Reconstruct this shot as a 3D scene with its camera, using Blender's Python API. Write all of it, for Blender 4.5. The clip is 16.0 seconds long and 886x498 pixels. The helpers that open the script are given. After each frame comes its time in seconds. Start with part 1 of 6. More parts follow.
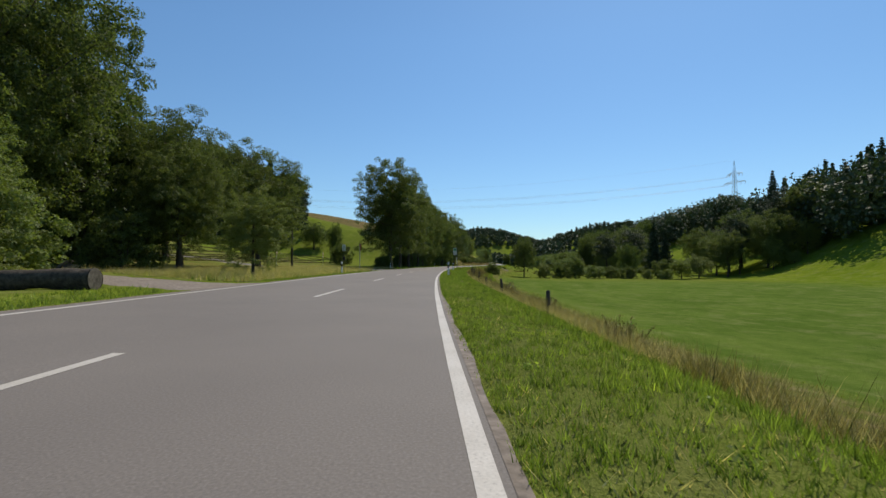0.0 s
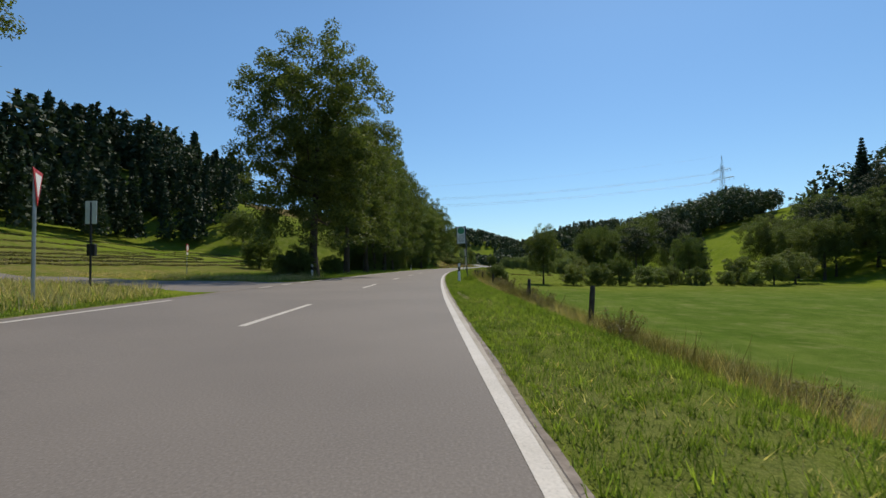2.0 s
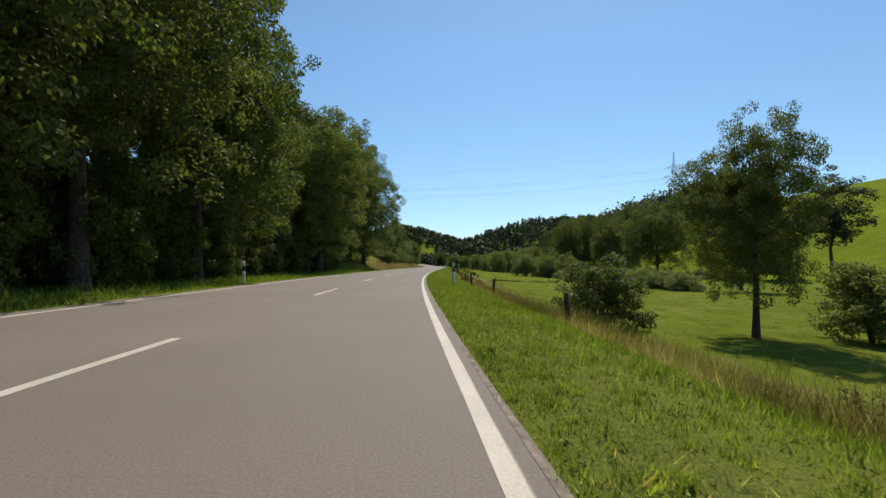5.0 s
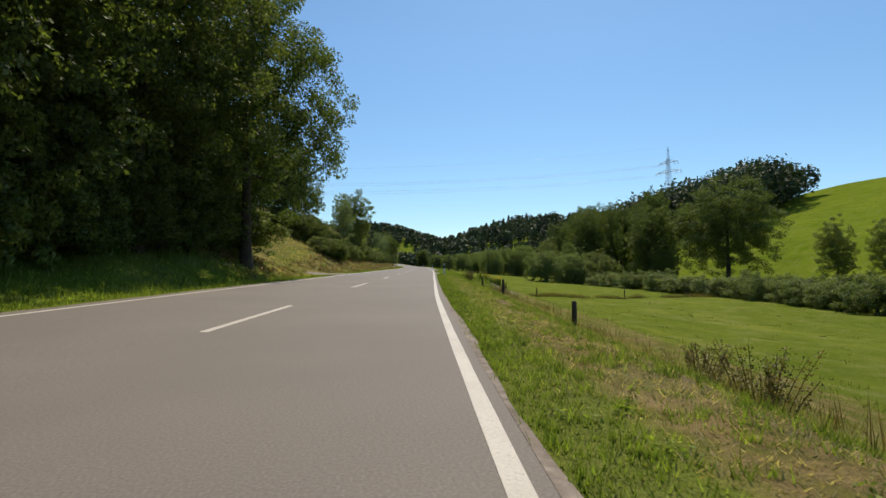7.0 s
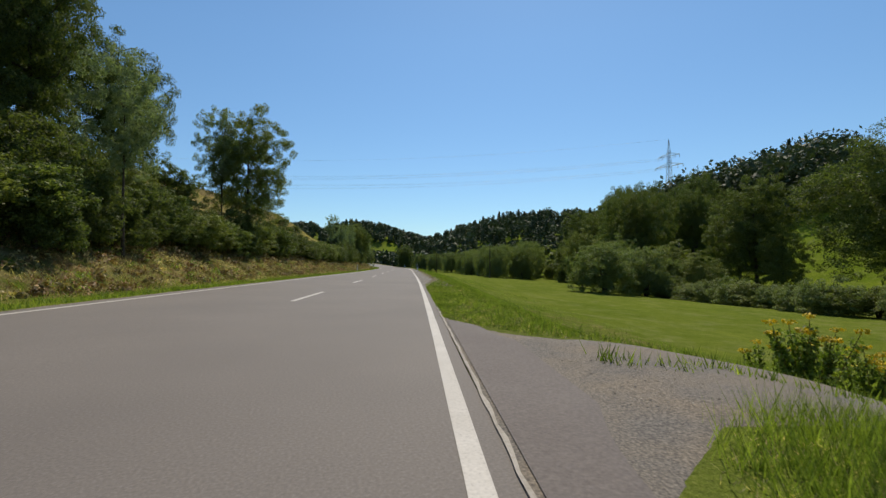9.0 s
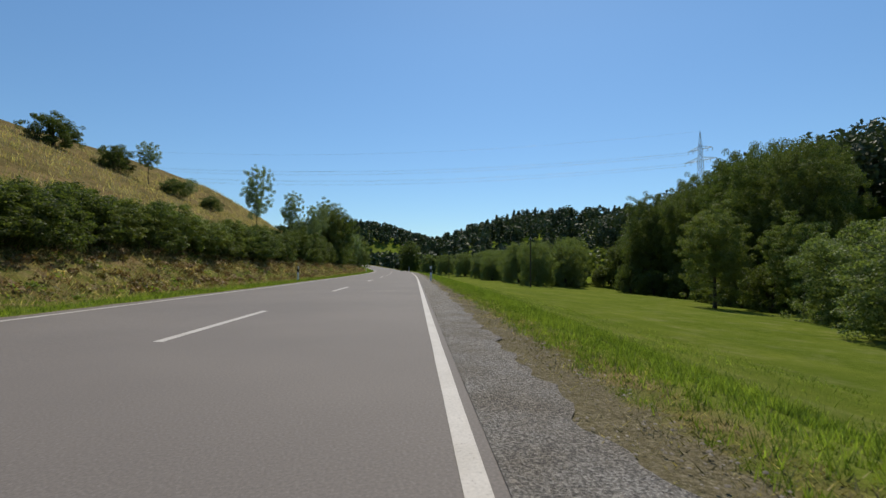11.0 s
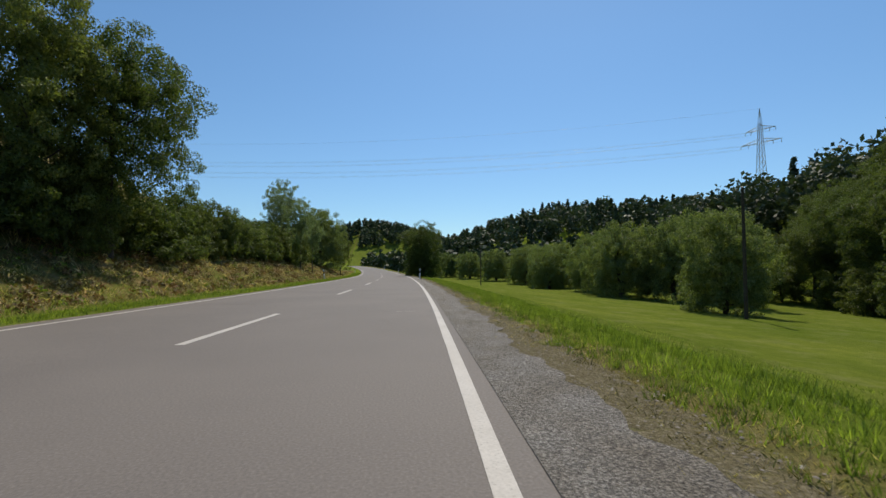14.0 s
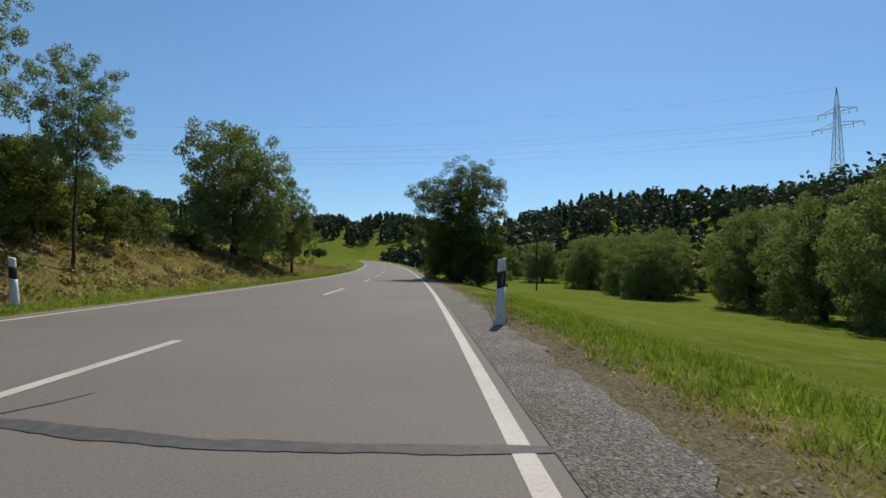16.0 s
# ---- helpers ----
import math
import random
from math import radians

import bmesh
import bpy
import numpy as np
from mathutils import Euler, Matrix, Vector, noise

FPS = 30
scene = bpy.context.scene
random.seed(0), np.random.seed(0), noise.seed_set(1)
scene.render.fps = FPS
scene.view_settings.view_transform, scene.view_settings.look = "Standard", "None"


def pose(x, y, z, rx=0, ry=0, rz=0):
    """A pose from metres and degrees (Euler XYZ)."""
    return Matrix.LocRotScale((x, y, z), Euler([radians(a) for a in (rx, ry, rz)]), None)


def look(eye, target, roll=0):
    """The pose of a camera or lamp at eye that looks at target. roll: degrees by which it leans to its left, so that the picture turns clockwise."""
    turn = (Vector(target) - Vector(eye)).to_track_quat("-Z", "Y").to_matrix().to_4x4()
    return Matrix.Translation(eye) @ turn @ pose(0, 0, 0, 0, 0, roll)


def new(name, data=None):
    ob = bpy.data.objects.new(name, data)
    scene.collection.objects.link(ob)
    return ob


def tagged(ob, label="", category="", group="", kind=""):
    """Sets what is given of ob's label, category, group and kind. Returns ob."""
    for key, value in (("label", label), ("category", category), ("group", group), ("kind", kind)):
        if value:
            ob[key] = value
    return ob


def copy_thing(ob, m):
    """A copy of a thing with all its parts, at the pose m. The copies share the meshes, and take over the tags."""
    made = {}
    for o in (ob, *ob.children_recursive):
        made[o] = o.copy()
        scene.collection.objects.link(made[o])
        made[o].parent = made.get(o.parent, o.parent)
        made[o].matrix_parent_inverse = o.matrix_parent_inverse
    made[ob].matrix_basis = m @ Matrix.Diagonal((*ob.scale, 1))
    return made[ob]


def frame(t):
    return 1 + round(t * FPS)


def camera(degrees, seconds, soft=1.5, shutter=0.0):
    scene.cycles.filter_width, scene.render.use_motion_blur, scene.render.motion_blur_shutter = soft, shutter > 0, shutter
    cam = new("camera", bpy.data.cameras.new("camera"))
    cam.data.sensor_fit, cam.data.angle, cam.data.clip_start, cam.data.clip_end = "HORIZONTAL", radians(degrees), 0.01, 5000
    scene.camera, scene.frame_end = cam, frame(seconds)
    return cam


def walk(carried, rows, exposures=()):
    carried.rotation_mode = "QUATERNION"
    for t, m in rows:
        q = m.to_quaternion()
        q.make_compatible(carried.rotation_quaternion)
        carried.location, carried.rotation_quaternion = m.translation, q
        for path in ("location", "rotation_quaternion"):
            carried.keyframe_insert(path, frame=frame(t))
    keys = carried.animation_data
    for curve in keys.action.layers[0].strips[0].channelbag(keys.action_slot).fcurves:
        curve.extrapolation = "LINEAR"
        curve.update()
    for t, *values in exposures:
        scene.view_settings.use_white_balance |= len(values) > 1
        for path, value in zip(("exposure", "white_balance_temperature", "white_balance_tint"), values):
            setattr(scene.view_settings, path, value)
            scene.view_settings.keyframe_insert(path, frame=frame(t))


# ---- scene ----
EYE = 0.857  # height of the lens over the road
cam = camera(85.0, 16.0, shutter=0.012)
# seconds, x, y, yaw, pitch, roll
ROWS = [
    (0.0, -0.097, -0.004, -0.00, 1.76, 0.15),
    (0.5, -0.378, 10.182, -0.64, 1.88, 0.05),
    (1.0, -0.700, 20.532, -0.73, 1.95, 0.21),
    (1.5, -0.885, 31.014, -1.78, 1.97, 0.56),
    (2.0, -0.842, 41.633, -2.81, 1.96, 0.66),
    (2.5, -0.626, 52.308, -5.06, 1.84, 0.86),
    (3.0, -0.146, 63.035, -5.40, 1.87, 0.20),
    (3.5, 0.342, 73.814, -6.69, 1.82, 0.41),
    (4.0, 0.966, 84.630, -7.89, 1.88, 0.67),
    (6.5, 7.044, 139.249, -12.49, 1.75, -0.16),
    (7.0, 8.820, 150.041, -12.76, 1.85, 0.08),
    (7.5, 10.825, 160.711, -13.97, 1.87, -0.05),
    (8.0, 12.946, 171.283, -13.78, 1.81, 0.06),
    (8.5, 15.109, 181.732, -15.23, 1.73, 0.16),
    (9.0, 17.289, 192.066, -14.61, 1.88, 0.09),
    (11.5, 27.067, 243.180, -13.73, 2.22, -0.07),
    (12.0, 28.860, 253.224, -13.65, 2.11, 0.19),
    (12.5, 30.641, 263.210, -12.95, 2.16, 0.25),
    (13.0, 32.421, 273.073, -12.36, 2.14, 0.06),
    (13.5, 34.114, 282.716, -12.51, 2.30, 0.26),
    (14.0, 35.693, 292.192, -12.18, 2.46, 0.28),
    (14.5, 37.216, 301.631, -11.06, 2.20, -0.10),
    (15.0, 38.629, 311.245, -10.71, 2.19, -0.26),
    (15.5, 39.995, 320.997, -10.96, 2.15, -0.32),
    (16.0, 41.240, 330.867, -9.50, 2.05, -0.67),
]
walk(cam, [(t, pose(x, y, EYE, 90 + p, r, a)) for t, x, y, a, p, r in ROWS],
     [(0.0, -0.02, 6750, 10), (2.4, 0.02, 6800, 10), (3.2, 0.20, 7200, 10), (8.0, 0.17, 7150, 10), (9.2, -0.04, 6900, 10), (11.5, -0.08, 6750, 10), (16.0, -0.06, 6800, 10)])
# ---- end of walk ----
# ---------------------------------------------------------------- light
SUN_EL, SUN_AZ = 52.0, 25.0          # degrees above the horizon, clockwise from +y
world = bpy.data.worlds.new("sky")
scene.world = world
world.use_nodes = True
wn = world.node_tree
sky = wn.nodes.new("ShaderNodeTexSky")
sky.sky_type = "NISHITA"
sky.sun_disc = False
sky.sun_elevation, sky.sun_rotation = radians(SUN_EL), radians(SUN_AZ)
sky.altitude, sky.air_density, sky.dust_density, sky.ozone_density = 400, 1.0, 0.25, 3.2
tone = wn.nodes.new("ShaderNodeMix")
tone.data_type, tone.blend_type = "RGBA", "MULTIPLY"
tone.inputs[0].default_value = 1.0
_co = wn.nodes.new("ShaderNodeTexCoord")
_xyz = wn.nodes.new("ShaderNodeSeparateXYZ")
_up = wn.nodes.new("ShaderNodeValToRGB")
_up.color_ramp.elements[0].position, _up.color_ramp.elements[0].color = 0.0, (0.665, 0.845, 0.955, 1)
_up.color_ramp.elements[1].position, _up.color_ramp.elements[1].color = 0.42, (0.80, 1.06, 1.17, 1)
wn.links.new(_co.outputs["Generated"], _xyz.inputs[0])
wn.links.new(_xyz.outputs["Z"], _up.inputs[0])
wn.links.new(_up.outputs[0], tone.inputs[7])
wn.links.new(sky.outputs[0], tone.inputs[6])
wn.links.new(tone.outputs[2], wn.nodes["Background"].inputs[0])
wn.nodes["Background"].inputs[1].default_value = 0.113
sun = new("sun", bpy.data.lights.new("sun", "SUN"))
sun.data.energy, sun.data.angle, sun.data.color = 4.3, radians(0.53), (1.0, 0.93, 0.80)
_d = Vector((math.sin(radians(SUN_AZ)) * math.cos(radians(SUN_EL)), math.cos(radians(SUN_AZ)) * math.cos(radians(SUN_EL)), math.sin(radians(SUN_EL))))
sun.matrix_world = look(_d * 400, (0, 0, 0))
scene.view_settings.exposure = 0.0

# ---------------------------------------------------------------- plan of the road and the land
def smooth(a, b, v):
    """0 below a, 1 above b, eased between; works on arrays."""
    q = np.clip((np.asarray(v, dtype=float) - a) / (b - a), 0, 1)
    return q * q * (3 - 2 * q)


# heading of the centre line, degrees clockwise from +y, by distance s along it
HEAD_S = [-80, 0] + list(range(15, 346, 15)) + [380, 430, 480, 560, 700, 900, 1600, 2600]
HEAD_D = [-2.33, -2.33, -1.17, -0.07, 0.95, 2.07, 3.29, 4.43, 5.5, 6.77, 8.3, 9.89, 11.12, 11.68, 11.58, 11.09, 10.64, 10.45, 10.45, 10.31, 9.88, 9.24, 8.4, 7.42, 6.35, 4.2, 1.2, -2.5, -6.0, 0.0, 8.0, 12.0, 12.0]
_ss = np.arange(-80, 2600, 1.0)
_hh = np.radians(np.interp(_ss, HEAD_S, HEAD_D))
_k = np.ones(15) / 15
_hh = np.convolve(np.pad(_hh, 7, mode="edge"), _k, mode="valid")
_cx = np.cumsum(np.sin(_hh))
_cy = np.cumsum(np.cos(_hh))
_i0 = 80
_cx += -3.06 - _cx[_i0]
_cy += 0.0 - _cy[_i0]
SPINE = radians(7.0)                   # heading taken by the land far from the road


def centre(s):
    return np.interp(s, _ss, _cx), np.interp(s, _ss, _cy), np.interp(s, _ss, _hh)


def plan(s, u):
    """World x, y of a place s metres along the road and u metres to the right of its centre line."""
    x, y, h = centre(s)
    u = np.asarray(u, dtype=float)
    near = np.clip(u, -30, 30)
    far = u - near
    return x + near * np.cos(h) + far * math.cos(SPINE), y - near * np.sin(h) - far * math.sin(SPINE)


def along(x, y):
    """The inverse of plan()."""
    s, u = float(y), 0.0
    for _ in range(30):
        px, py = plan(s, u)
        h = SPINE
        dx, dy = x - float(px), y - float(py)
        s += dx * math.sin(h) + dy * math.cos(h)
        u += dx * math.cos(h) - dy * math.sin(h)
    return s, u


def rise(s):
    """Height of the road."""
    return 3.0 * smooth(365, 560, s) + 6.0 * smooth(560, 1100, s)


def bank_left(s):
    return 0.12 * (1 - smooth(205, 265, s)) - 0.02


def wob(x, y, f, seed=0.0):
    """Cheap smooth noise on arrays, about -1 to 1."""
    return (np.sin(x * f * 1.3 + seed) * np.cos(y * f * 0.9 + 2.1 * seed) + 0.6 * np.sin(x * f * 2.7 + y * f * 2.3 + seed * 3) + 0.3 * np.cos(x * f * 5.1 - y * f * 4.7 + seed)) / 1.9


def land(s, u):
    """Height of the ground."""
    s, u = np.asarray(s, dtype=float), np.asarray(u, dtype=float)
    z = rise(s)
    # right: verge, embankment, meadow, hillside
    v = np.maximum(u - 3.7, 0)
    road_side = np.interp(v, [0, 1.1, 1.7, 2.3, 3.3, 4.8, 6.5, 10, 20, 45], [0, -0.07, -0.25, -0.52, -1.0, -1.52, -1.9, -2.4, -2.9, -3.1])
    gentle = np.interp(v, [0, 1.3, 2.3, 5, 9, 15, 25, 34, 62, 90], [0, -0.05, -0.22, -0.95, -1.8, -2.4, -3.0, -3.8, -5.6, -5.6])
    ease = smooth(205, 262, s)
    flat = np.interp(v, [0, 1.3, 2.3, 5, 9, 15, 25, 34, 62, 90], [0, -0.05, -0.22, -0.95, -1.8, -2.4, -3.0, -3.3, -3.6, -3.6])
    gentle = gentle + (flat - gentle) * smooth(345, 375, s)
    right = road_side * (1 - ease) + gentle * ease
    foot = 66 - 8 * smooth(250, 330, s) + 260 * smooth(760, 1200, s)
    hill = (0.36 - 0.15 * smooth(350, 440, s)) * np.maximum(u - foot, 0)
    hill = 110 * (1 - np.exp(-hill / 110)) * (1 - 0.35 * smooth(20, 100, 100 - s))
    ramp_up = np.exp(-((s - 198.2) / 3.0) ** 4) * (1 - smooth(3.0, 8.0, v))
    right = right * (1 - 0.62 * ramp_up)
    right = right + hill * smooth(0, 40, u - foot) - smooth(350, 480, s) * smooth(3, 30, v) * 2.0
    # left: verge, field or cut bank, hillside
    w = np.maximum(-u - 4.0, 0)
    toe = 9 + 14 * (1 - smooth(135, 165, s)) + 10 * smooth(360, 420, s)
    g = 0.10 + 0.32 * smooth(140, 175, s) + 0.16 * smooth(228, 250, s) - 0.14 * smooth(300, 345, s) - 0.32 * smooth(350, 430, s)
    lift = g * np.maximum(w - toe + 4, 0)
    cap = 30 + 12 * (1 - smooth(120, 170, s)) + 30 * smooth(500, 800, s)
    lift = cap * (1 - np.exp(-lift / cap))
    up2 = 0.22 * np.maximum(w - 55, 0)
    up2 = 70 * (1 - np.exp(-up2 / 70)) * (1 - 0.75 * smooth(150, 220, s))
    lift = lift + 2.2 * smooth(16, 24, w) * smooth(296, 314, s) * (1 - smooth(335, 365, s)) + 1.8 * smooth(18, 30, w) * smooth(360, 378, s) * (1 - smooth(420, 470, s)) + 0.6 * smooth(18, 26, w) * smooth(270, 290, s) * (1 - smooth(296, 314, s))
    foot_bank = 1.5 * (1 - 0.85 * np.exp(-((s - 191) / 5.5) ** 2)) * smooth(150, 175, s) * (1 - smooth(360, 420, s)) * smooth(1.8, 5.5, w)
    left = bank_left(s) - 0.06 * smooth(0, 1.0, w) + 0.02 * np.minimum(w, 30) + lift + up2 + foot_bank
    z = z + np.where(u > 0, right, left)
    # under the road
    z = np.where((u < 3.16) & (u > -3.55), rise(s) - 0.12, z)
    z = z - 0.014 * (np.abs(u) < 3.72)
    # fine unevenness and far ridges
    off = smooth(1.0, 6, np.abs(u) - 4)
    z = z + off * 0.10 * wob(s, u, 0.35) + 0.25 * smooth(20, 60, np.abs(u) - 4) * wob(s, u, 0.07, 1.0)
    z = z + 20 * np.exp(-((s - 690) / 130) ** 2 - ((u - 190) / 90) ** 2)
    z = z + smooth(120, 400, np.abs(u)) * 6 * wob(s, u, 0.011, 2.0)
    # hills that close the valley, and two hilltops
    px, py = plan(s, u)
    z = z + smooth(800, 1080, py) * (44 * (1 - 0.45 * smooth(130, 330, px)) + 3 * wob(px, py, 0.012, 0.7)) + 10 * smooth(1150, 1700, py)
    z = z + 16 * np.exp(-((px - 105) / 52) ** 2 - ((py - 1065) / 110) ** 2)
    z = z - smooth(800, 1000, py) * (26 * (1 - smooth(-85, 0, px)) * smooth(-330, -200, px) + 9 * np.exp(-((px - 30) / 13) ** 2))
    z = z - 9 * np.exp(-((px - 234) / 52) ** 2 - ((py - 570) / 72) ** 2)
    z = z + 6 * np.exp(-((px - 264) / 36) ** 2 - ((py - 392) / 40) ** 2)
    z = z + 10 * np.exp(-((px + 265) / 150) ** 2 - ((py - 840) / 130) ** 2)
    return z


def place(s, u):
    """World point on the ground."""
    x, y = plan(s, u)
    return Vector((float(x), float(y), float(land(s, u))))


def at(x, y):
    """World point on the ground, from world x and y."""
    s, u = along(x, y)
    return Vector((x, y, float(land(s, u))))


# ---------------------------------------------------------------- materials
def material(name, rough=0.8):
    m = bpy.data.materials.new(name)
    m.use_nodes = True
    b = m.node_tree.nodes["Principled BSDF"]
    b.inputs["Roughness"].default_value = rough
    b.inputs["Specular IOR Level"].default_value = 0.3
    return m, m.node_tree, b


def node(tree, kind, **values):
    n = tree.nodes.new(kind)
    for key, value in values.items():
        n.inputs[key].default_value = value
    return n


def noise_tex(tree, scale, detail=4.0, rough=0.55, where="Object"):
    co = tree.nodes.new("ShaderNodeTexCoord")
    n = node(tree, "ShaderNodeTexNoise", Scale=scale, Detail=detail, Roughness=rough)
    tree.links.new(co.outputs[where], n.inputs["Vector"])
    return n


def ramp(tree, source, stops):
    r = tree.nodes.new("ShaderNodeValToRGB")
    el = r.color_ramp.elements
    while len(el) < len(stops):
        el.new(0.5)
    for e, (p, c) in zip(el, stops):
        e.position, e.color = p, (*c, 1)
    tree.links.new(source, r.inputs[0])
    return r


def mixed(tree, fac, a, b, blend="MIX"):
    m = tree.nodes.new("ShaderNodeMix")
    m.data_type, m.blend_type = "RGBA", blend
    for value, k in ((fac, 0), (a, 6), (b, 7)):
        if hasattr(value, "links"):
            tree.links.new(value, m.inputs[k])
        else:
            m.inputs[k].default_value = value if k == 0 else (*value, 1)
    return m.outputs[2]


def bump(tree, b, source, strength, distance):
    n = node(tree, "ShaderNodeBump", Strength=strength, Distance=distance)
    tree.links.new(source, n.inputs["Height"])
    tree.links.new(n.outputs[0], b.inputs["Normal"])


def speckled(name, stops, scale, rough=0.85, big=None, bumpy=0.0, dist=0.01):
    """A surface of one noise in several tones, a second larger one over it, and relief."""
    m, t, b = material(name, rough)
    n = noise_tex(t, scale)
    c = ramp(t, n.outputs[0], stops).outputs[0]
    if big:
        n2 = noise_tex(t, big[0], 3)
        f = ramp(t, n2.outputs[0], [(0.35, (0, 0, 0)), (0.7, (1, 1, 1))]).outputs[0]
        c2 = mixed(t, 1.0, c, big[1], "MULTIPLY")
        c = mixed(t, f, c, c2)
    t.links.new(c, b.inputs["Base Color"])
    if bumpy:
        bump(t, b, n.outputs[0], bumpy, dist)
    return m


def leafy(name, dark, light, tint=(0.16, 0.14, 0.03), glow=0.35):
    """Leaves: tone by leaf and by plant, light passing through."""
    m, t, b = material(name, 0.62)
    b.inputs["Specular IOR Level"].default_value = 0.22
    g = t.nodes.new("ShaderNodeNewGeometry")
    o = t.nodes.new("ShaderNodeObjectInfo")
    c = mixed(t, g.outputs["Random Per Island"], dark, light)
    f = t.nodes.new("ShaderNodeMath")
    f.operation = "MULTIPLY"
    t.links.new(o.outputs["Random"], f.inputs[0])
    f.inputs[1].default_value = 0.35
    c = mixed(t, f.outputs[0], c, tint)
    t.links.new(c, b.inputs["Base Color"])
    tr = t.nodes.new("ShaderNodeBsdfTranslucent")
    c3 = mixed(t, 1.0, c, (1.3, 1.42, 0.6), "MULTIPLY")
    t.links.new(c3, tr.inputs[0])
    mx = t.nodes.new("ShaderNodeMixShader")
    mx.inputs[0].default_value = glow
    t.links.new(b.outputs[0], mx.inputs[1])
    t.links.new(tr.outputs[0], mx.inputs[2])
    t.links.new(mx.outputs[0], t.nodes["Material Output"].inputs[0])
    return m


ASPHALT = speckled("asphalt", [(0.3, (0.135, 0.118, 0.104)), (0.55, (0.172, 0.150, 0.132)), (0.75, (0.22, 0.195, 0.172))], 60, 0.8, (0.35, (0.86, 0.86, 0.87)), 0.35, 0.004)
PAINT = speckled("road_paint", [(0.24, (0.30, 0.27, 0.24)), (0.40, (0.47, 0.435, 0.39)), (0.8, (0.58, 0.54, 0.485))], 55, 0.6, (2.0, (0.85, 0.84, 0.82)), 0.2, 0.003)
GRAVEL = speckled("gravel", [(0.32, (0.068, 0.062, 0.054)), (0.5, (0.185, 0.170, 0.150)), (0.68, (0.40, 0.375, 0.335))], 66, 0.9, (1.6, (0.72, 0.67, 0.59)), 1.0, 0.03)
BARK = speckled("bark", [(0.3, (0.035, 0.027, 0.02)), (0.6, (0.09, 0.07, 0.052)), (0.8, (0.14, 0.115, 0.09))], 9, 0.9, (1.5, (0.7, 0.72, 0.65)), 0.8, 0.03)
LEAF = leafy("leaf", (0.032, 0.056, 0.018), (0.14, 0.175, 0.055), (0.12, 0.125, 0.042), 0.46)
LEAF_WILLOW = leafy("leaf_willow", (0.075, 0.108, 0.040), (0.24, 0.28, 0.115), (0.19, 0.21, 0.09), 0.40)
LEAF_LIGHT = leafy("leaf_light", (0.075, 0.112, 0.026), (0.21, 0.25, 0.078), (0.20, 0.19, 0.07), 0.38)
LEAF_SILVER = leafy("leaf_silver", (0.11, 0.15, 0.08), (0.27, 0.32, 0.19), (0.20, 0.26, 0.16), 0.42)
NEEDLE = leafy("needle", (0.018, 0.034, 0.018), (0.044, 0.068, 0.032), (0.05, 0.06, 0.028), 0.12)
# leaves of far woods: distance haze put into the colour, greyer and paler
LEAF_HAZED = leafy("leaf_hazed", (0.032, 0.052, 0.030), (0.066, 0.094, 0.046), (0.075, 0.09, 0.045), 0.14)


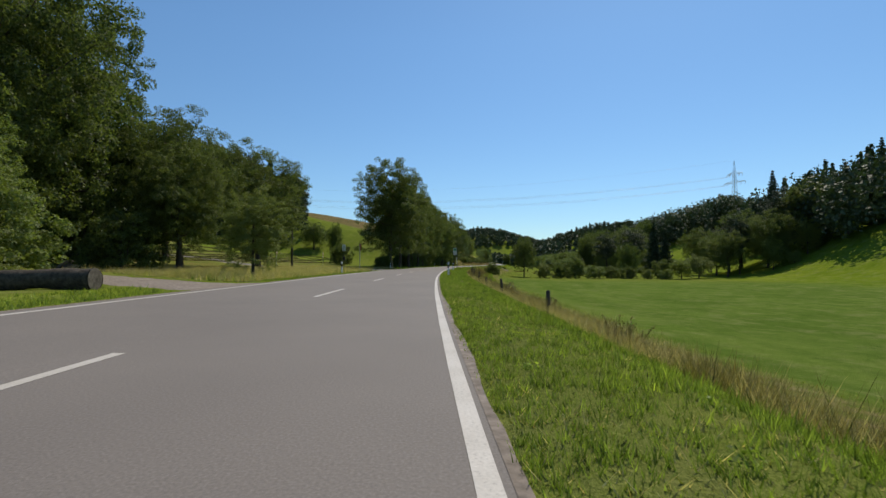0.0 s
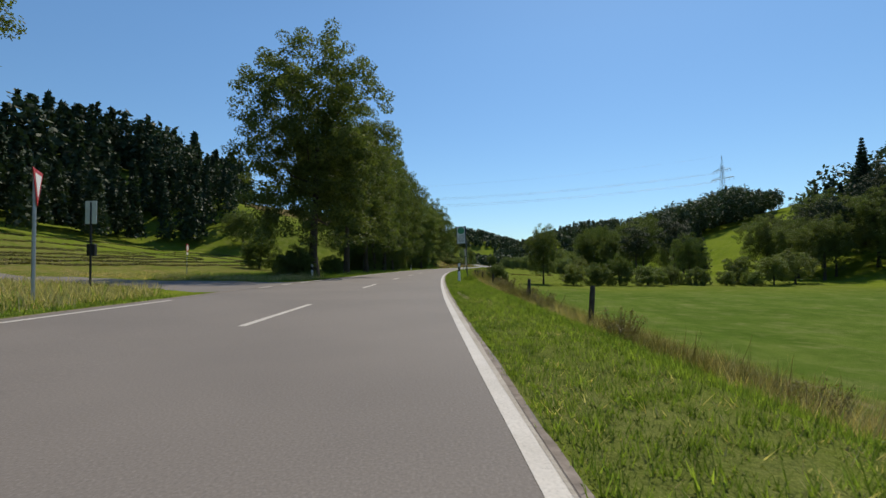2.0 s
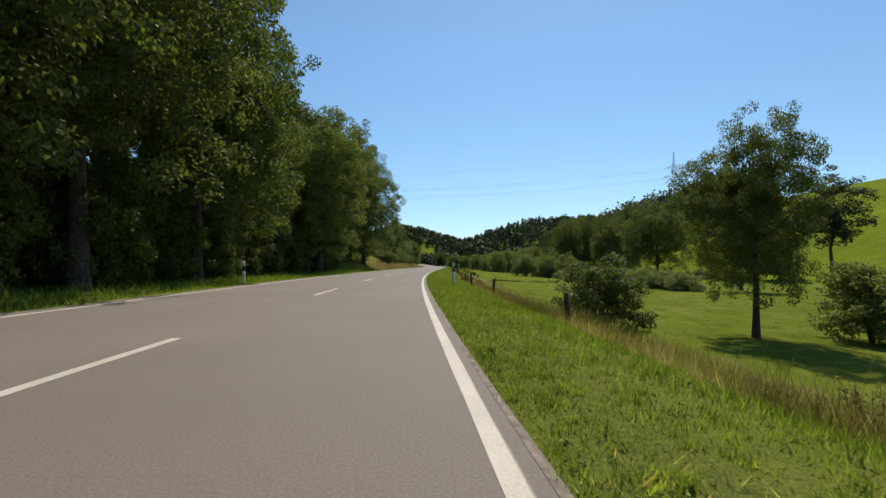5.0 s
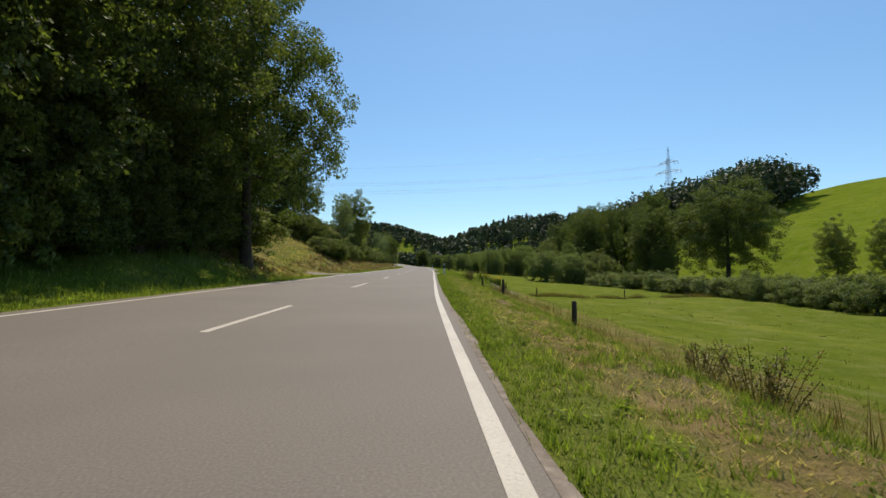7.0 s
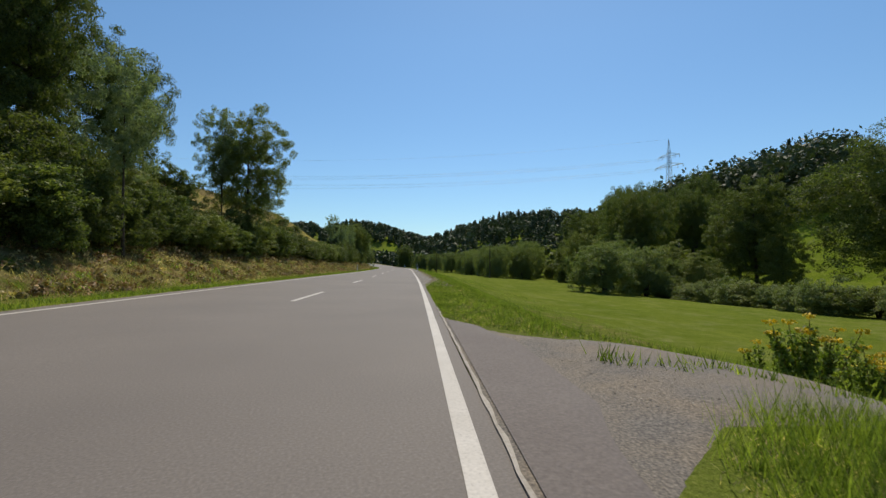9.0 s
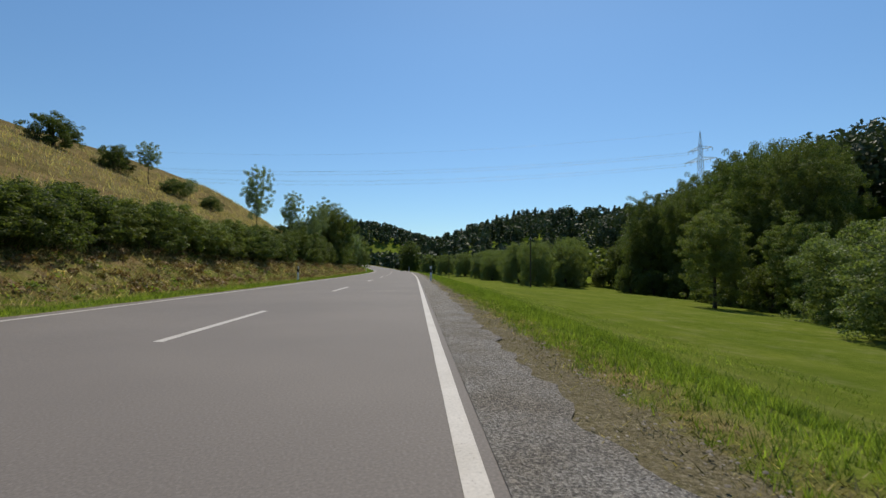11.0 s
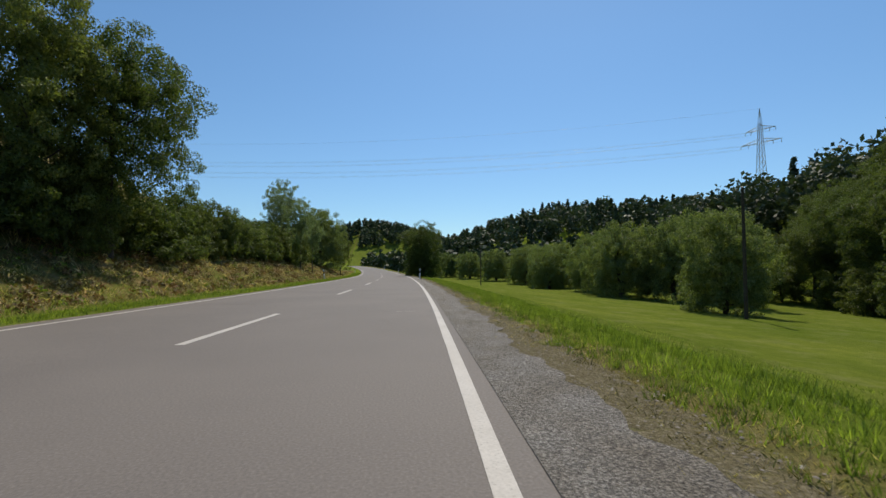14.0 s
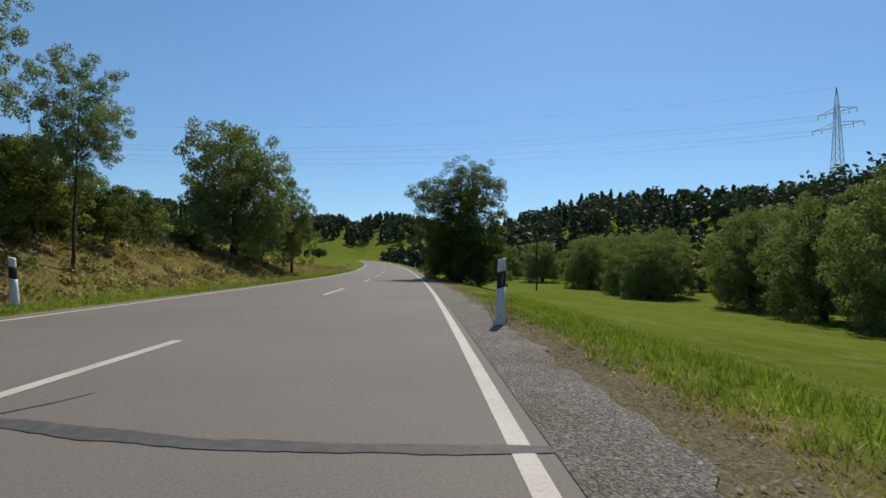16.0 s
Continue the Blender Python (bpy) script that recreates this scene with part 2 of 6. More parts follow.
def ground_material():
    """Grass land: green meadow, dry grass and mown stripes, by the map laid on the sheet."""
    m, t, b = material("grass_land", 0.95)
    b.inputs["Specular IOR Level"].default_value = 0.0
    a = t.nodes.new("ShaderNodeAttribute")
    a.attribute_name = "dry"
    a2 = t.nodes.new("ShaderNodeAttribute")
    a2.attribute_name = "bright"
    n = noise_tex(t, 1.6, 6, 0.65)
    n2 = noise_tex(t, 0.16, 6, 0.65)
    n3 = noise_tex(t, 30, 6, 0.8)
    green = ramp(t, n3.outputs[0], [(0.28, (0.062, 0.080, 0.013)), (0.5, (0.132, 0.152, 0.030)), (0.74, (0.21, 0.215, 0.062))]).outputs[0]
    fresh = ramp(t, n3.outputs[0], [(0.28, (0.080, 0.118, 0.008)), (0.52, (0.160, 0.205, 0.020)), (0.76, (0.24, 0.265, 0.044))]).outputs[0]
    straw = ramp(t, n.outputs[0], [(0.3, (0.105, 0.078, 0.038)), (0.55, (0.20, 0.142, 0.070)), (0.75, (0.29, 0.215, 0.12))]).outputs[0]
    c = mixed(t, a2.outputs["Fac"], green, fresh)
    add = t.nodes.new("ShaderNodeMath")
    add.operation = "MULTIPLY_ADD"
    t.links.new(n.outputs[0], add.inputs[0])
    add.inputs[1].default_value = 0.9
    add.inputs[2].default_value = -0.45
    s2 = t.nodes.new("ShaderNodeMath")
    s2.operation = "ADD"
    t.links.new(add.outputs[0], s2.inputs[0])
    t.links.new(a.outputs["Fac"], s2.inputs[1])
    f = ramp(t, s2.outputs[0], [(0.3, (0, 0, 0)), (0.7, (1, 1, 1))]).outputs[0]
    c = mixed(t, f, c, straw)
    a5 = t.nodes.new("ShaderNodeAttribute")
    a5.attribute_name = "lush"
    deep = ramp(t, n3.outputs[0], [(0.28, (0.046, 0.082, 0.013)), (0.5, (0.094, 0.146, 0.028)), (0.74, (0.16, 0.205, 0.058))]).outputs[0]
    c = mixed(t, a5.outputs["Fac"], c, deep)
    c1 = mixed(t, 1.0, c, (0.84, 0.89, 0.82), "MULTIPLY")
    c = mixed(t, ramp(t, n.outputs[0], [(0.40, (1, 1, 1)), (0.58, (0, 0, 0))]).outputs[0], c, c1)
    co = t.nodes.new("ShaderNodeTexCoord")
    mp = t.nodes.new("ShaderNodeMapping")
    mp.inputs["Scale"].default_value = (0.55, 0.035, 0.3)
    mp.inputs["Rotation"].default_value = (0, 0, radians(-14))
    t.links.new(co.outputs["Object"], mp.inputs[0])
    n8 = node(t, "ShaderNodeTexNoise", Scale=1.0, Detail=4.0, Roughness=0.6)
    t.links.new(mp.outputs[0], n8.inputs["Vector"])
    streak = mixed(t, 1.0, c, (1.20, 1.14, 1.18), "MULTIPLY")
    c = mixed(t, ramp(t, n8.outputs[0], [(0.50, (0, 0, 0)), (0.66, (1, 1, 1))]).outputs[0], c, streak)
    f2 = ramp(t, n2.outputs[0], [(0.38, (0, 0, 0)), (0.66, (1, 1, 1))]).outputs[0]
    c2 = mixed(t, 1.0, c, (0.70, 0.80, 0.66), "MULTIPLY")
    c = mixed(t, f2, c, c2)
    n4 = noise_tex(t, 0.55, 8, 0.75)
    pale = mixed(t, ramp(t, n4.outputs[0], [(0.50, (0, 0, 0)), (0.72, (0.55, 0.55, 0.55))]).outputs[0], c, (0.235, 0.225, 0.095))
    n5 = noise_tex(t, 5.0, 6, 0.75)
    c = mixed(t, ramp(t, n5.outputs[0], [(0.34, (0.30, 0.30, 0.30)), (0.50, (0, 0, 0))]).outputs[0], pale, (0.062, 0.078, 0.022))
    a3 = t.nodes.new("ShaderNodeAttribute")
    a3.attribute_name = "bare"
    n6 = noise_tex(t, 38, 5, 0.7)
    earth = ramp(t, n6.outputs[0], [(0.3, (0.070, 0.054, 0.037)), (0.52, (0.165, 0.130, 0.092)), (0.72, (0.32, 0.275, 0.215))]).outputs[0]
    s3 = t.nodes.new("ShaderNodeMath")
    s3.operation = "MULTIPLY_ADD"
    t.links.new(n5.outputs[0], s3.inputs[0])
    s3.inputs[1].default_value = 1.1
    t.links.new(a3.outputs["Fac"], s3.inputs[2])
    c = mixed(t, ramp(t, s3.outputs[0], [(0.80, (0, 0, 0)), (1.10, (1, 1, 1))]).outputs[0], c, earth)
    a4 = t.nodes.new("ShaderNodeAttribute")
    a4.attribute_name = "thatch_shade"
    n7 = noise_tex(t, 70, 4, 0.75)
    # litter tones; the dark specks paint shaded gaps between blades onto the ground
    mat_floor = ramp(t, n7.outputs[0], [(0.32, (0.030, 0.038, 0.010)), (0.46, (0.088, 0.108, 0.026)), (0.60, (0.18, 0.190, 0.062)), (0.74, (0.31, 0.275, 0.14))]).outputs[0]
    c = mixed(t, a4.outputs["Fac"], c, mat_floor)
    t.links.new(c, b.inputs["Base Color"])
    bump(t, b, n5.outputs[0], 0.8, 0.10)
    return m


GROUND = ground_material()


# ---------------------------------------------------------------- mesh helpers
def mesh_of(name, verts, faces, mat=None, smooth_faces=False):
    """A mesh from arrays; faces is an (n, 3) or (n, 4) array, or a list of such."""
    me = bpy.data.meshes.new(name)
    verts = np.asarray(verts, dtype=np.float32).reshape(-1, 3)
    groups = faces if isinstance(faces, list) else [faces]
    groups = [np.asarray(g, dtype=np.int32) for g in groups if len(g)]
    loops = np.concatenate([g.ravel() for g in groups])
    sizes = np.concatenate([np.full(len(g), g.shape[1], dtype=np.int32) for g in groups])
    me.vertices.add(len(verts))
    me.vertices.foreach_set("co", verts.ravel())
    me.loops.add(len(loops))
    me.loops.foreach_set("vertex_index", loops)
    me.polygons.add(len(sizes))
    me.polygons.foreach_set("loop_start", np.concatenate([[0], np.cumsum(sizes)[:-1]]).astype(np.int32))
    me.polygons.foreach_set("loop_total", sizes)
    if smooth_faces:
        me.polygons.foreach_set("use_smooth", np.ones(len(sizes), dtype=bool))
    me.update(calc_edges=True)
    me.validate()
    if mat:
        me.materials.append(mat)
    return me


def grid_faces(n, m):
    """Quads of a grid of n rows and m columns of vertices."""
    i = np.arange(n - 1)[:, None] * m + np.arange(m - 1)[None, :]
    i = i.ravel()
    return np.stack([i, i + 1, i + m + 1, i + m], 1)


def part(name, data, parent, label="", mat=None):
    """Links a mesh or a bmesh as one object under a thing or a part."""
    if isinstance(data, bmesh.types.BMesh):
        me = bpy.data.meshes.new(name)
        data.to_mesh(me)
        data.free()
        data = me
    if mat:
        data.materials.clear()
        data.materials.append(mat)
    ob = new(name, data)
    ob.parent = parent
    if label:
        ob["label"] = label
    return ob


def thing(name, place_at, label, category, group="", kind=""):
    ob = new(name)
    ob.empty_display_size = 0.3
    ob.matrix_basis = place_at if isinstance(place_at, Matrix) else Matrix.Translation(place_at)
    return tagged(ob, label, category, group, kind)


def tube(points, radii, sides=7):
    """Verts and quads of a bent, tapered tube."""
    pts = np.asarray(points, dtype=float)
    n = len(pts)
    d = np.gradient(pts, axis=0)
    d /= np.linalg.norm(d, axis=1)[:, None] + 1e-9
    ref = np.where(np.abs(d[:, 2:3]) > 0.9, np.array([[1.0, 0, 0]]), np.array([[0, 0, 1.0]]))
    a = np.cross(d, ref)
    a /= np.linalg.norm(a, axis=1)[:, None] + 1e-9
    b = np.cross(d, a)
    th = np.linspace(0, 2 * np.pi, sides, endpoint=False)
    v = pts[:, None, :] + np.asarray(radii)[:, None, None] * (np.cos(th)[None, :, None] * a[:, None, :] + np.sin(th)[None, :, None] * b[:, None, :])
    f = []
    for i in range(n - 1):
        for j in range(sides):
            k = (j + 1) % sides
            f.append((i * sides + j, i * sides + k, (i + 1) * sides + k, (i + 1) * sides + j))
    return v.reshape(-1, 3), np.array(f)


def join(pieces):
    """One set of verts and quads from several."""
    vs, fs, k = [], [], 0
    for v, f in pieces:
        vs.append(v)
        fs.append(np.asarray(f) + k)
        k += len(v)
    return np.concatenate(vs), np.concatenate(fs)


def leaves(rng, centres, spread, count, size, flat=0.8, droop=0.0):
    """Leaf quads scattered round the given centres."""
    n = len(centres) * count
    c = np.repeat(centres, count, axis=0)
    d = rng.normal(size=(n, 3))
    d /= np.linalg.norm(d, axis=1)[:, None]
    r = np.repeat(spread, count)[:, None] * rng.uniform(0.25, 1.0, (n, 1)) ** 0.5
    p = c + d * r * np.array([1, 1, flat])
    nrm = d * 0.7 + rng.normal(size=(n, 3)) * 0.6 + np.array([0, 0, 0.5])
    nrm /= np.linalg.norm(nrm, axis=1)[:, None]
    t = np.cross(nrm, rng.normal(size=(n, 3)))
    t[:, 2] -= droop
    t /= np.linalg.norm(t, axis=1)[:, None] + 1e-9
    w = np.cross(nrm, t)
    s = size * rng.uniform(0.6, 1.3, (n, 1))
    t, w = t * s, w * s * 0.62
    v = np.stack([p - t, p + w * 0.9 - t * 0.1, p + t, p - w * 0.9 - t * 0.1], 1).reshape(-1, 3)
    return v, np.arange(n * 4).reshape(-1, 4)


def lobed_points(rng, n, rx, rz, zc, lobes, skirt=0.0):
    """Centres of clumps on a crown made of separate boughs: uneven lobes set round an egg; a skirt keeps the foot broad."""
    k = np.arange(lobes) + 0.5
    zz = 1 - 2 * k / lobes
    a = k * 2.39996 + rng.uniform(0, 6.28) + rng.normal(size=lobes) * 0.3
    rr = np.sqrt(1 - zz ** 2)
    rr = np.where(zz < 0, rr + (0.9 - rr).clip(0, 1) * skirt, rr)
    d = np.stack([rr * np.cos(a), rr * np.sin(a), zz], 1)
    c = d * rng.uniform(0.52, 0.88, (lobes, 1))
    size = rng.uniform(0.27, 0.47, lobes) * np.where(np.linalg.norm(c, axis=1) > 0.75, 0.75, 1.1)
    pick = rng.choice(lobes, n, p=size ** 2 / np.sum(size ** 2))
    e = rng.normal(size=(n, 3))
    e /= np.linalg.norm(e, axis=1)[:, None]
    p = c[pick] + e * size[pick][:, None] * rng.uniform(0.6, 1.05, (n, 1)) * np.array([1, 1, 0.72])
    if skirt:
        hem = rng.uniform(size=n) < 0.12 + 0.22 * skirt
        m, b = int(hem.sum()), rng.uniform(0, 6.283, int(hem.sum()))
        r = np.sqrt(rng.uniform(0.25, 1.0, m)) * (0.86 + 0.14 * np.sin(5 * b + rng.uniform(0, 6)))
        p[hem] = np.stack([r * np.cos(b), r * np.sin(b), -rng.uniform(0.1, 1.0, m) ** (1.3 - 0.5 * skirt)], 1)
    fill = rng.uniform(size=n) < 0.26
    p[fill] = e[fill] * rng.uniform(0.2, 0.75, (int(fill.sum()), 1))
    p = p * np.array([rx, rx, rz])
    p[:, 2] = np.where(p[:, 2] < -rz, -rz + 0.15 * rz * rng.uniform(size=n), p[:, 2])
    return p + np.array([0, 0, zc])


def crown_points(rng, n, rx, rz, zc, squash=0.0, inner=0.35):
    """Centres of clumps filling the outer part of a lumpy egg."""
    d = rng.normal(size=(n, 3))
    d /= np.linalg.norm(d, axis=1)[:, None]
    lump = 1 + 0.22 * np.sin(3 * np.arctan2(d[:, 1], d[:, 0]) + rng.uniform(0, 6)) * np.cos(2.3 * d[:, 2] + rng.uniform(0, 6)) + rng.normal(size=n) * 0.08
    r = (inner + (1 - inner) * rng.uniform(0, 1, n) ** 0.45) * lump
    p = d * r[:, None] * np.array([rx, rx, rz])
    low = p[:, 2] < 0
    p[low, :2] *= 1 - squash * (-p[low, 2:3] / rz)
    return p + np.array([0, 0, zc])


def broadleaf(name, seed, height, width, bare, clumps, count, size, mat, trunk_r, label, category="tree", stems=1, spread=1.0, droop=0.0, barkmat=None, lobes=0, skirt=0.0):
    """A tree or shrub with trunk, limbs and a crown of many leaves, built at the origin."""
    rng = np.random.default_rng(seed)
    ob = thing(name, Vector((0, 0, 0)), label, category)
    rz = (height - bare) / 2
    pts = lobed_points(rng, clumps, width / 2 * 1.04, rz * 1.02, bare + rz, lobes, skirt) if lobes else crown_points(rng, clumps, width / 2, rz, bare + rz, 0.25)
    wood = []
    for k in range(stems):
        a = rng.uniform(0, 6.28)
        lean = 0.0 if stems == 1 else 0.16 * height
        n = 8
        z = np.linspace(-0.3, height * 0.82, n)
        bend = rng.normal(size=(2, n)).cumsum(1) * 0.05 * height / 10
        px = np.cos(a) * lean * (z / height) + bend[0] - bend[0, 0]
        py = np.sin(a) * lean * (z / height) + bend[1] - bend[1, 0]
        rad = trunk_r * (1 - 0.9 * np.clip(z, 0, None) / (height * 0.82)) + 0.35 * trunk_r * np.exp(-np.clip(z + 0.3, 0, None) / (0.04 * height + 0.1))
        stem = np.stack([px, py, z], 1)
        wood.append(tube(stem, np.maximum(rad, 0.015), 8))
        for _ in range(max(4, 12 // stems)):
            q = pts[rng.integers(len(pts))]
            zi = np.clip(min(q[2] - 0.35 * abs(q[2] - bare), height * 0.7), bare * 0.75, None)
            base = np.array([np.interp(zi, z, px), np.interp(zi, z, py), zi])
            mid = (base + q) / 2 + np.array([0, 0, -0.04 * height]) + rng.normal(size=3) * 0.02 * height
            r0 = trunk_r * 0.36 * (1 - 0.6 * zi / height)
            wood.append(tube([base, mid, q], [r0, r0 * 0.6, r0 * 0.18], 5))
    v, f = join(wood)
    part("trunk", mesh_of(name + "_wood", v, f, barkmat or BARK, True), ob)
    v, f = leaves(rng, pts, np.full(len(pts), spread * width / 11 + 0.1), count, size, 0.75, droop)
    part("crown", mesh_of(name + "_leaves", v, f, mat), ob)
    return ob


def conifer(name, seed, height, width, mat, label, whorls=30, size=0.22, bare=0.12):
    """A spruce: tapering whorls of hanging boughs on a straight trunk."""
    rng = np.random.default_rng(seed)
    ob = thing(name, Vector((0, 0, 0)), label, "tree")
    z = np.linspace(-0.3, height, 6)
    part("trunk", mesh_of(name + "_wood", *tube(np.stack([z * 0, z * 0, z], 1), np.linspace(height * 0.017, 0.02, 6), 7), BARK, True), ob)
    cs, sp = [], []
    for i in range(whorls):
        q = i / (whorls - 1)
        zz = height * (bare + (0.99 - bare) * q)
        reach = width / 2 * (1 - q) ** 0.85 * rng.uniform(0.75, 1.15) + 0.12
        for a in np.arange(0, 6.28, 6.28 / max(4, int(11 * (1 - q) + 4))) + rng.uniform(0, 6):
            rr = reach * rng.uniform(0.7, 1.1)
            for k in (0.35, 0.65, 1.0):
                cs.append((math.cos(a) * rr * k, math.sin(a) * rr * k, zz - 0.28 * rr * k + 0.1 * rr * k * k))
                sp.append(0.10 * width * (1.1 - q) + 0.08)
    v, f = leaves(rng, np.array(cs), np.array(sp), 14, size, 0.95, 0.6)
    part("crown", mesh_of(name + "_needles", v, f, mat), ob)
    return ob


# ---------------------------------------------------------------- ground, road
def ladder(stops):
    """Stations with a spacing that changes: (start, spacing) pairs, then the end."""
    out = []
    for (a, d), (b, _) in zip(stops[:-1], stops[1:]):
        out += list(np.arange(a, b - 1e-6, d))
    return np.array(out + [stops[-1][0]])


S_GRID = ladder([(-70, 4), (-10, 0.8), (350, 3), (520, 8), (800, 25), (1600, 60), (2560, 0)])
_ur = ladder([(3.20, 0.15), (5.3, 0.4), (14, 1.2), (30, 3), (90, 8), (200, 20), (480, 60), (1500, 0)])
_ul = -ladder([(3.65, 0.5), (16, 1.2), (40, 3), (90, 8), (200, 20), (480, 60), (1500, 0)])[::-1]
U_GRID = np.concatenate([_ul, [-2.0, 2.0], _ur])
SS, UU = np.meshgrid(S_GRID, U_GRID, indexing="ij")
GX, GY = plan(SS, UU)
GZ = land(SS, UU)
gme = mesh_of("ground", np.stack([GX, GY, GZ], -1).reshape(-1, 3), grid_faces(len(S_GRID), len(U_GRID))[:, ::-1], GROUND, True)


def dryness(s, u):
    d = 0.22 + 0.10 * wob(s, u, 0.5, 4.0)
    d = d + 0.34 * smooth(7.2, 8.8, u) * (1 - smooth(11.5, 13.5, u)) * (1 - smooth(205, 235, s))
    d = d + 0.35 * smooth(5.0, 6.0, -u) * (1 - smooth(8.5, 11, -u)) * smooth(165, 200, s) * (1 - smooth(420, 460, s))
    d = d + 0.32 * smooth(9, 12, -u) * (1 - smooth(30, 45, -u)) * smooth(160, 178, s) * (1 - smooth(222, 245, s))
    d = d + 0.62 * smooth(12, 16, -u) * smooth(215, 245, s) * (1 - smooth(345, 420, s))
    d = d + 0.22 * smooth(14, 22, -u) * (1 - smooth(62, 75, -u)) * (1 - smooth(108, 122, s))
    d = d + 0.42 * smooth(3.7, 4.0, u) * (1 - smooth(4.6, 5.2, u)) * smooth(205, 225, s)
    d = d + 0.46 * smooth(110, 140, s) * smooth(3.8, 4.3, u) * (1 - smooth(5.6, 6.6, u)) * (1 - smooth(188, 196, s))
    d = d + 0.12 * smooth(4.4, 5.0, u) * (1 - smooth(6.4, 7.0, u)) * (1 - smooth(205, 225, s))
    d = d - 0.14 * smooth(14, 30, u) - 0.10 * smooth(6, 10, u) * smooth(205, 225, s)
    return d


def brightness(s, u):
    b = 0.35 + 0.5 * smooth(4.0, 4.6, np.abs(u)) * (1 - smooth(6.5, 8, np.abs(u)))
    b = b + 0.6 * smooth(60, 75, u) + 0.3 * smooth(25, 60, -u) * (1 - smooth(150, 200, s))
    return b


def bareness(s, u):
    """Bare earth: worn spots in the verge and the rim of the gravel."""
    b = 0.52 * smooth(3.5, 3.7, u) * (1 - smooth(4.25, 4.7, u)) * smooth(208, 220, s) * (1 - smooth(400, 420, s))
    for a, q, c, d in WORN:
        b = b + 0.52 * np.exp(-((s - a) / (c * 0.62)) ** 2 - ((u - q) / (d * 0.6)) ** 2)
    return b


def thatch_shade(s, u):
    """Dead stalks and litter at the foot of the verge grass, shade painted in."""
    thin = smooth(132, 142, s) * (1 - smooth(194, 198, s)) * smooth(3.8, 4.1, u) * (1 - smooth(5.7, 6.2, u))
    v = 0.60 * (1 - 0.85 * thin) * smooth(3.25, 3.45, u) * (1 - smooth(7.5, 11.5, u)) * (1 - 0.6 * smooth(205, 225, s)) * (1 - smooth(380, 420, s))
    return v


WORN = [(147, 4.6, 1.6, 0.4), (155.5, 5.1, 1.4, 0.4), (163, 4.7, 1.6, 0.4), (178.5, 4.8, 1.6, 0.45), (56.6, 3.62, 2.8, 0.20), (54.6, 3.70, 1.8, 0.22), (87.2, 3.48, 1.8, 0.20), (76.5, 3.46, 4.0, 0.18), (24.5, 4.5, 3.0, 0.22), (21.6, 4.7, 2.6, 0.25), (150.5, 4.9, 2.4, 0.3), (171, 4.7, 2.2, 0.3), (185.5, 3.5, 1.8, 0.2)]
for _name, _vals in (("dry", dryness(SS, UU)), ("bright", brightness(SS, UU)), ("bare", bareness(SS, UU)), ("thatch_shade", thatch_shade(SS, UU)), ("lush", 0.8 * smooth(10.5, 14, UU) * (1 - smooth(95, 125, SS)) * (1 - smooth(66, 80, UU)))):
    _a = gme.attributes.new(_name, "FLOAT", "POINT")
    _a.data.foreach_set("value", _vals.astype(np.float32).ravel())
ground = tagged(new("ground", gme), "green meadows, grass verges and hillsides of a valley", "ground", kind="structure")


def strip(name, s, u0, u1, lift, mat, cols=2, edge=None):
    """A strip along the road between two offsets, following its cross fall."""
    rows = []
    for k in range(cols):
        q = k / (cols - 1)
        uu = u0 + (u1 - u0) * q if edge is None else edge(s, q)
        x, y = plan(s, uu)
        z = rise(s) + lift + np.where(uu < 0, bank_left(s) * np.clip(-uu / 3.45, 0, 1.1), 0)
        rows.append(np.stack([x, y, z], -1))
    v = np.stack(rows, 1).reshape(-1, 3)
    return mesh_of(name, v, grid_faces(len(s), cols)[:, ::-1], mat, True)


RS = ladder([(-70, 2), (560, 10), (900, 0)])
L_EDGE = 3.45
R_EDGE = 3.18
road = tagged(new("road", strip("road", RS, -L_EDGE - 0.3, R_EDGE + 0.17, 0.0, ASPHALT, 14, lambda s, q: (-L_EDGE - 0.3 + (L_EDGE + R_EDGE + 0.47) * q) + (0.03 * wob(s, s, 1.7) + 0.02 * wob(s, s, 5.3)) * (abs(q - 0.5) > 0.49))), "grey worn asphalt country road with two lanes", "road", kind="structure")
# ---------------------------------------------------------------- markings
def marking(name, s0, s1, u, width, lift=0.003):
    s = np.linspace(s0, s1, max(2, int((s1 - s0) / 2) + 1))
    return strip(name, s, u - width / 2, u + width / 2, lift, PAINT)


# slight wander of the painted line
LINE_S = [0, 22, 33, 43, 54, 76, 87, 110, 142, 153, 164, 175, 185, 196, 215, 288, 293, 297, 301, 306, 318, 327, 336, 348]
LINE_U = [0.025, 0.02, 0.005, 0.045, -0.015, -0.028, -0.055, -0.02, -0.007, -0.02, -0.05, -0.005, -0.05, -0.005, 0, 0, -0.05, -0.085, -0.05, -0.02, -0.01, -0.008, -0.03, 0]
tagged(new("edge_line", strip("edge_line", np.arange(-60, 560.5, 1.0), 0, 0, 0.003, PAINT, 2, lambda s, q: R_EDGE + np.interp(s, LINE_S, LINE_U) + 0.112 * (q - 0.5) + 0.004 * wob(s, s, 1.9, q))), "solid white painted edge line, slightly worn", "road marking", kind="structure")
tagged(new("edge_line", marking("edge_line", -60, 53.5, -L_EDGE, 0.12)), "solid white painted edge line, slightly worn", "road marking", kind="structure")
tagged(new("edge_line", marking("edge_line", 75.5, 560, -L_EDGE, 0.12)), "solid white painted edge line, slightly worn", "road marking", kind="structure")
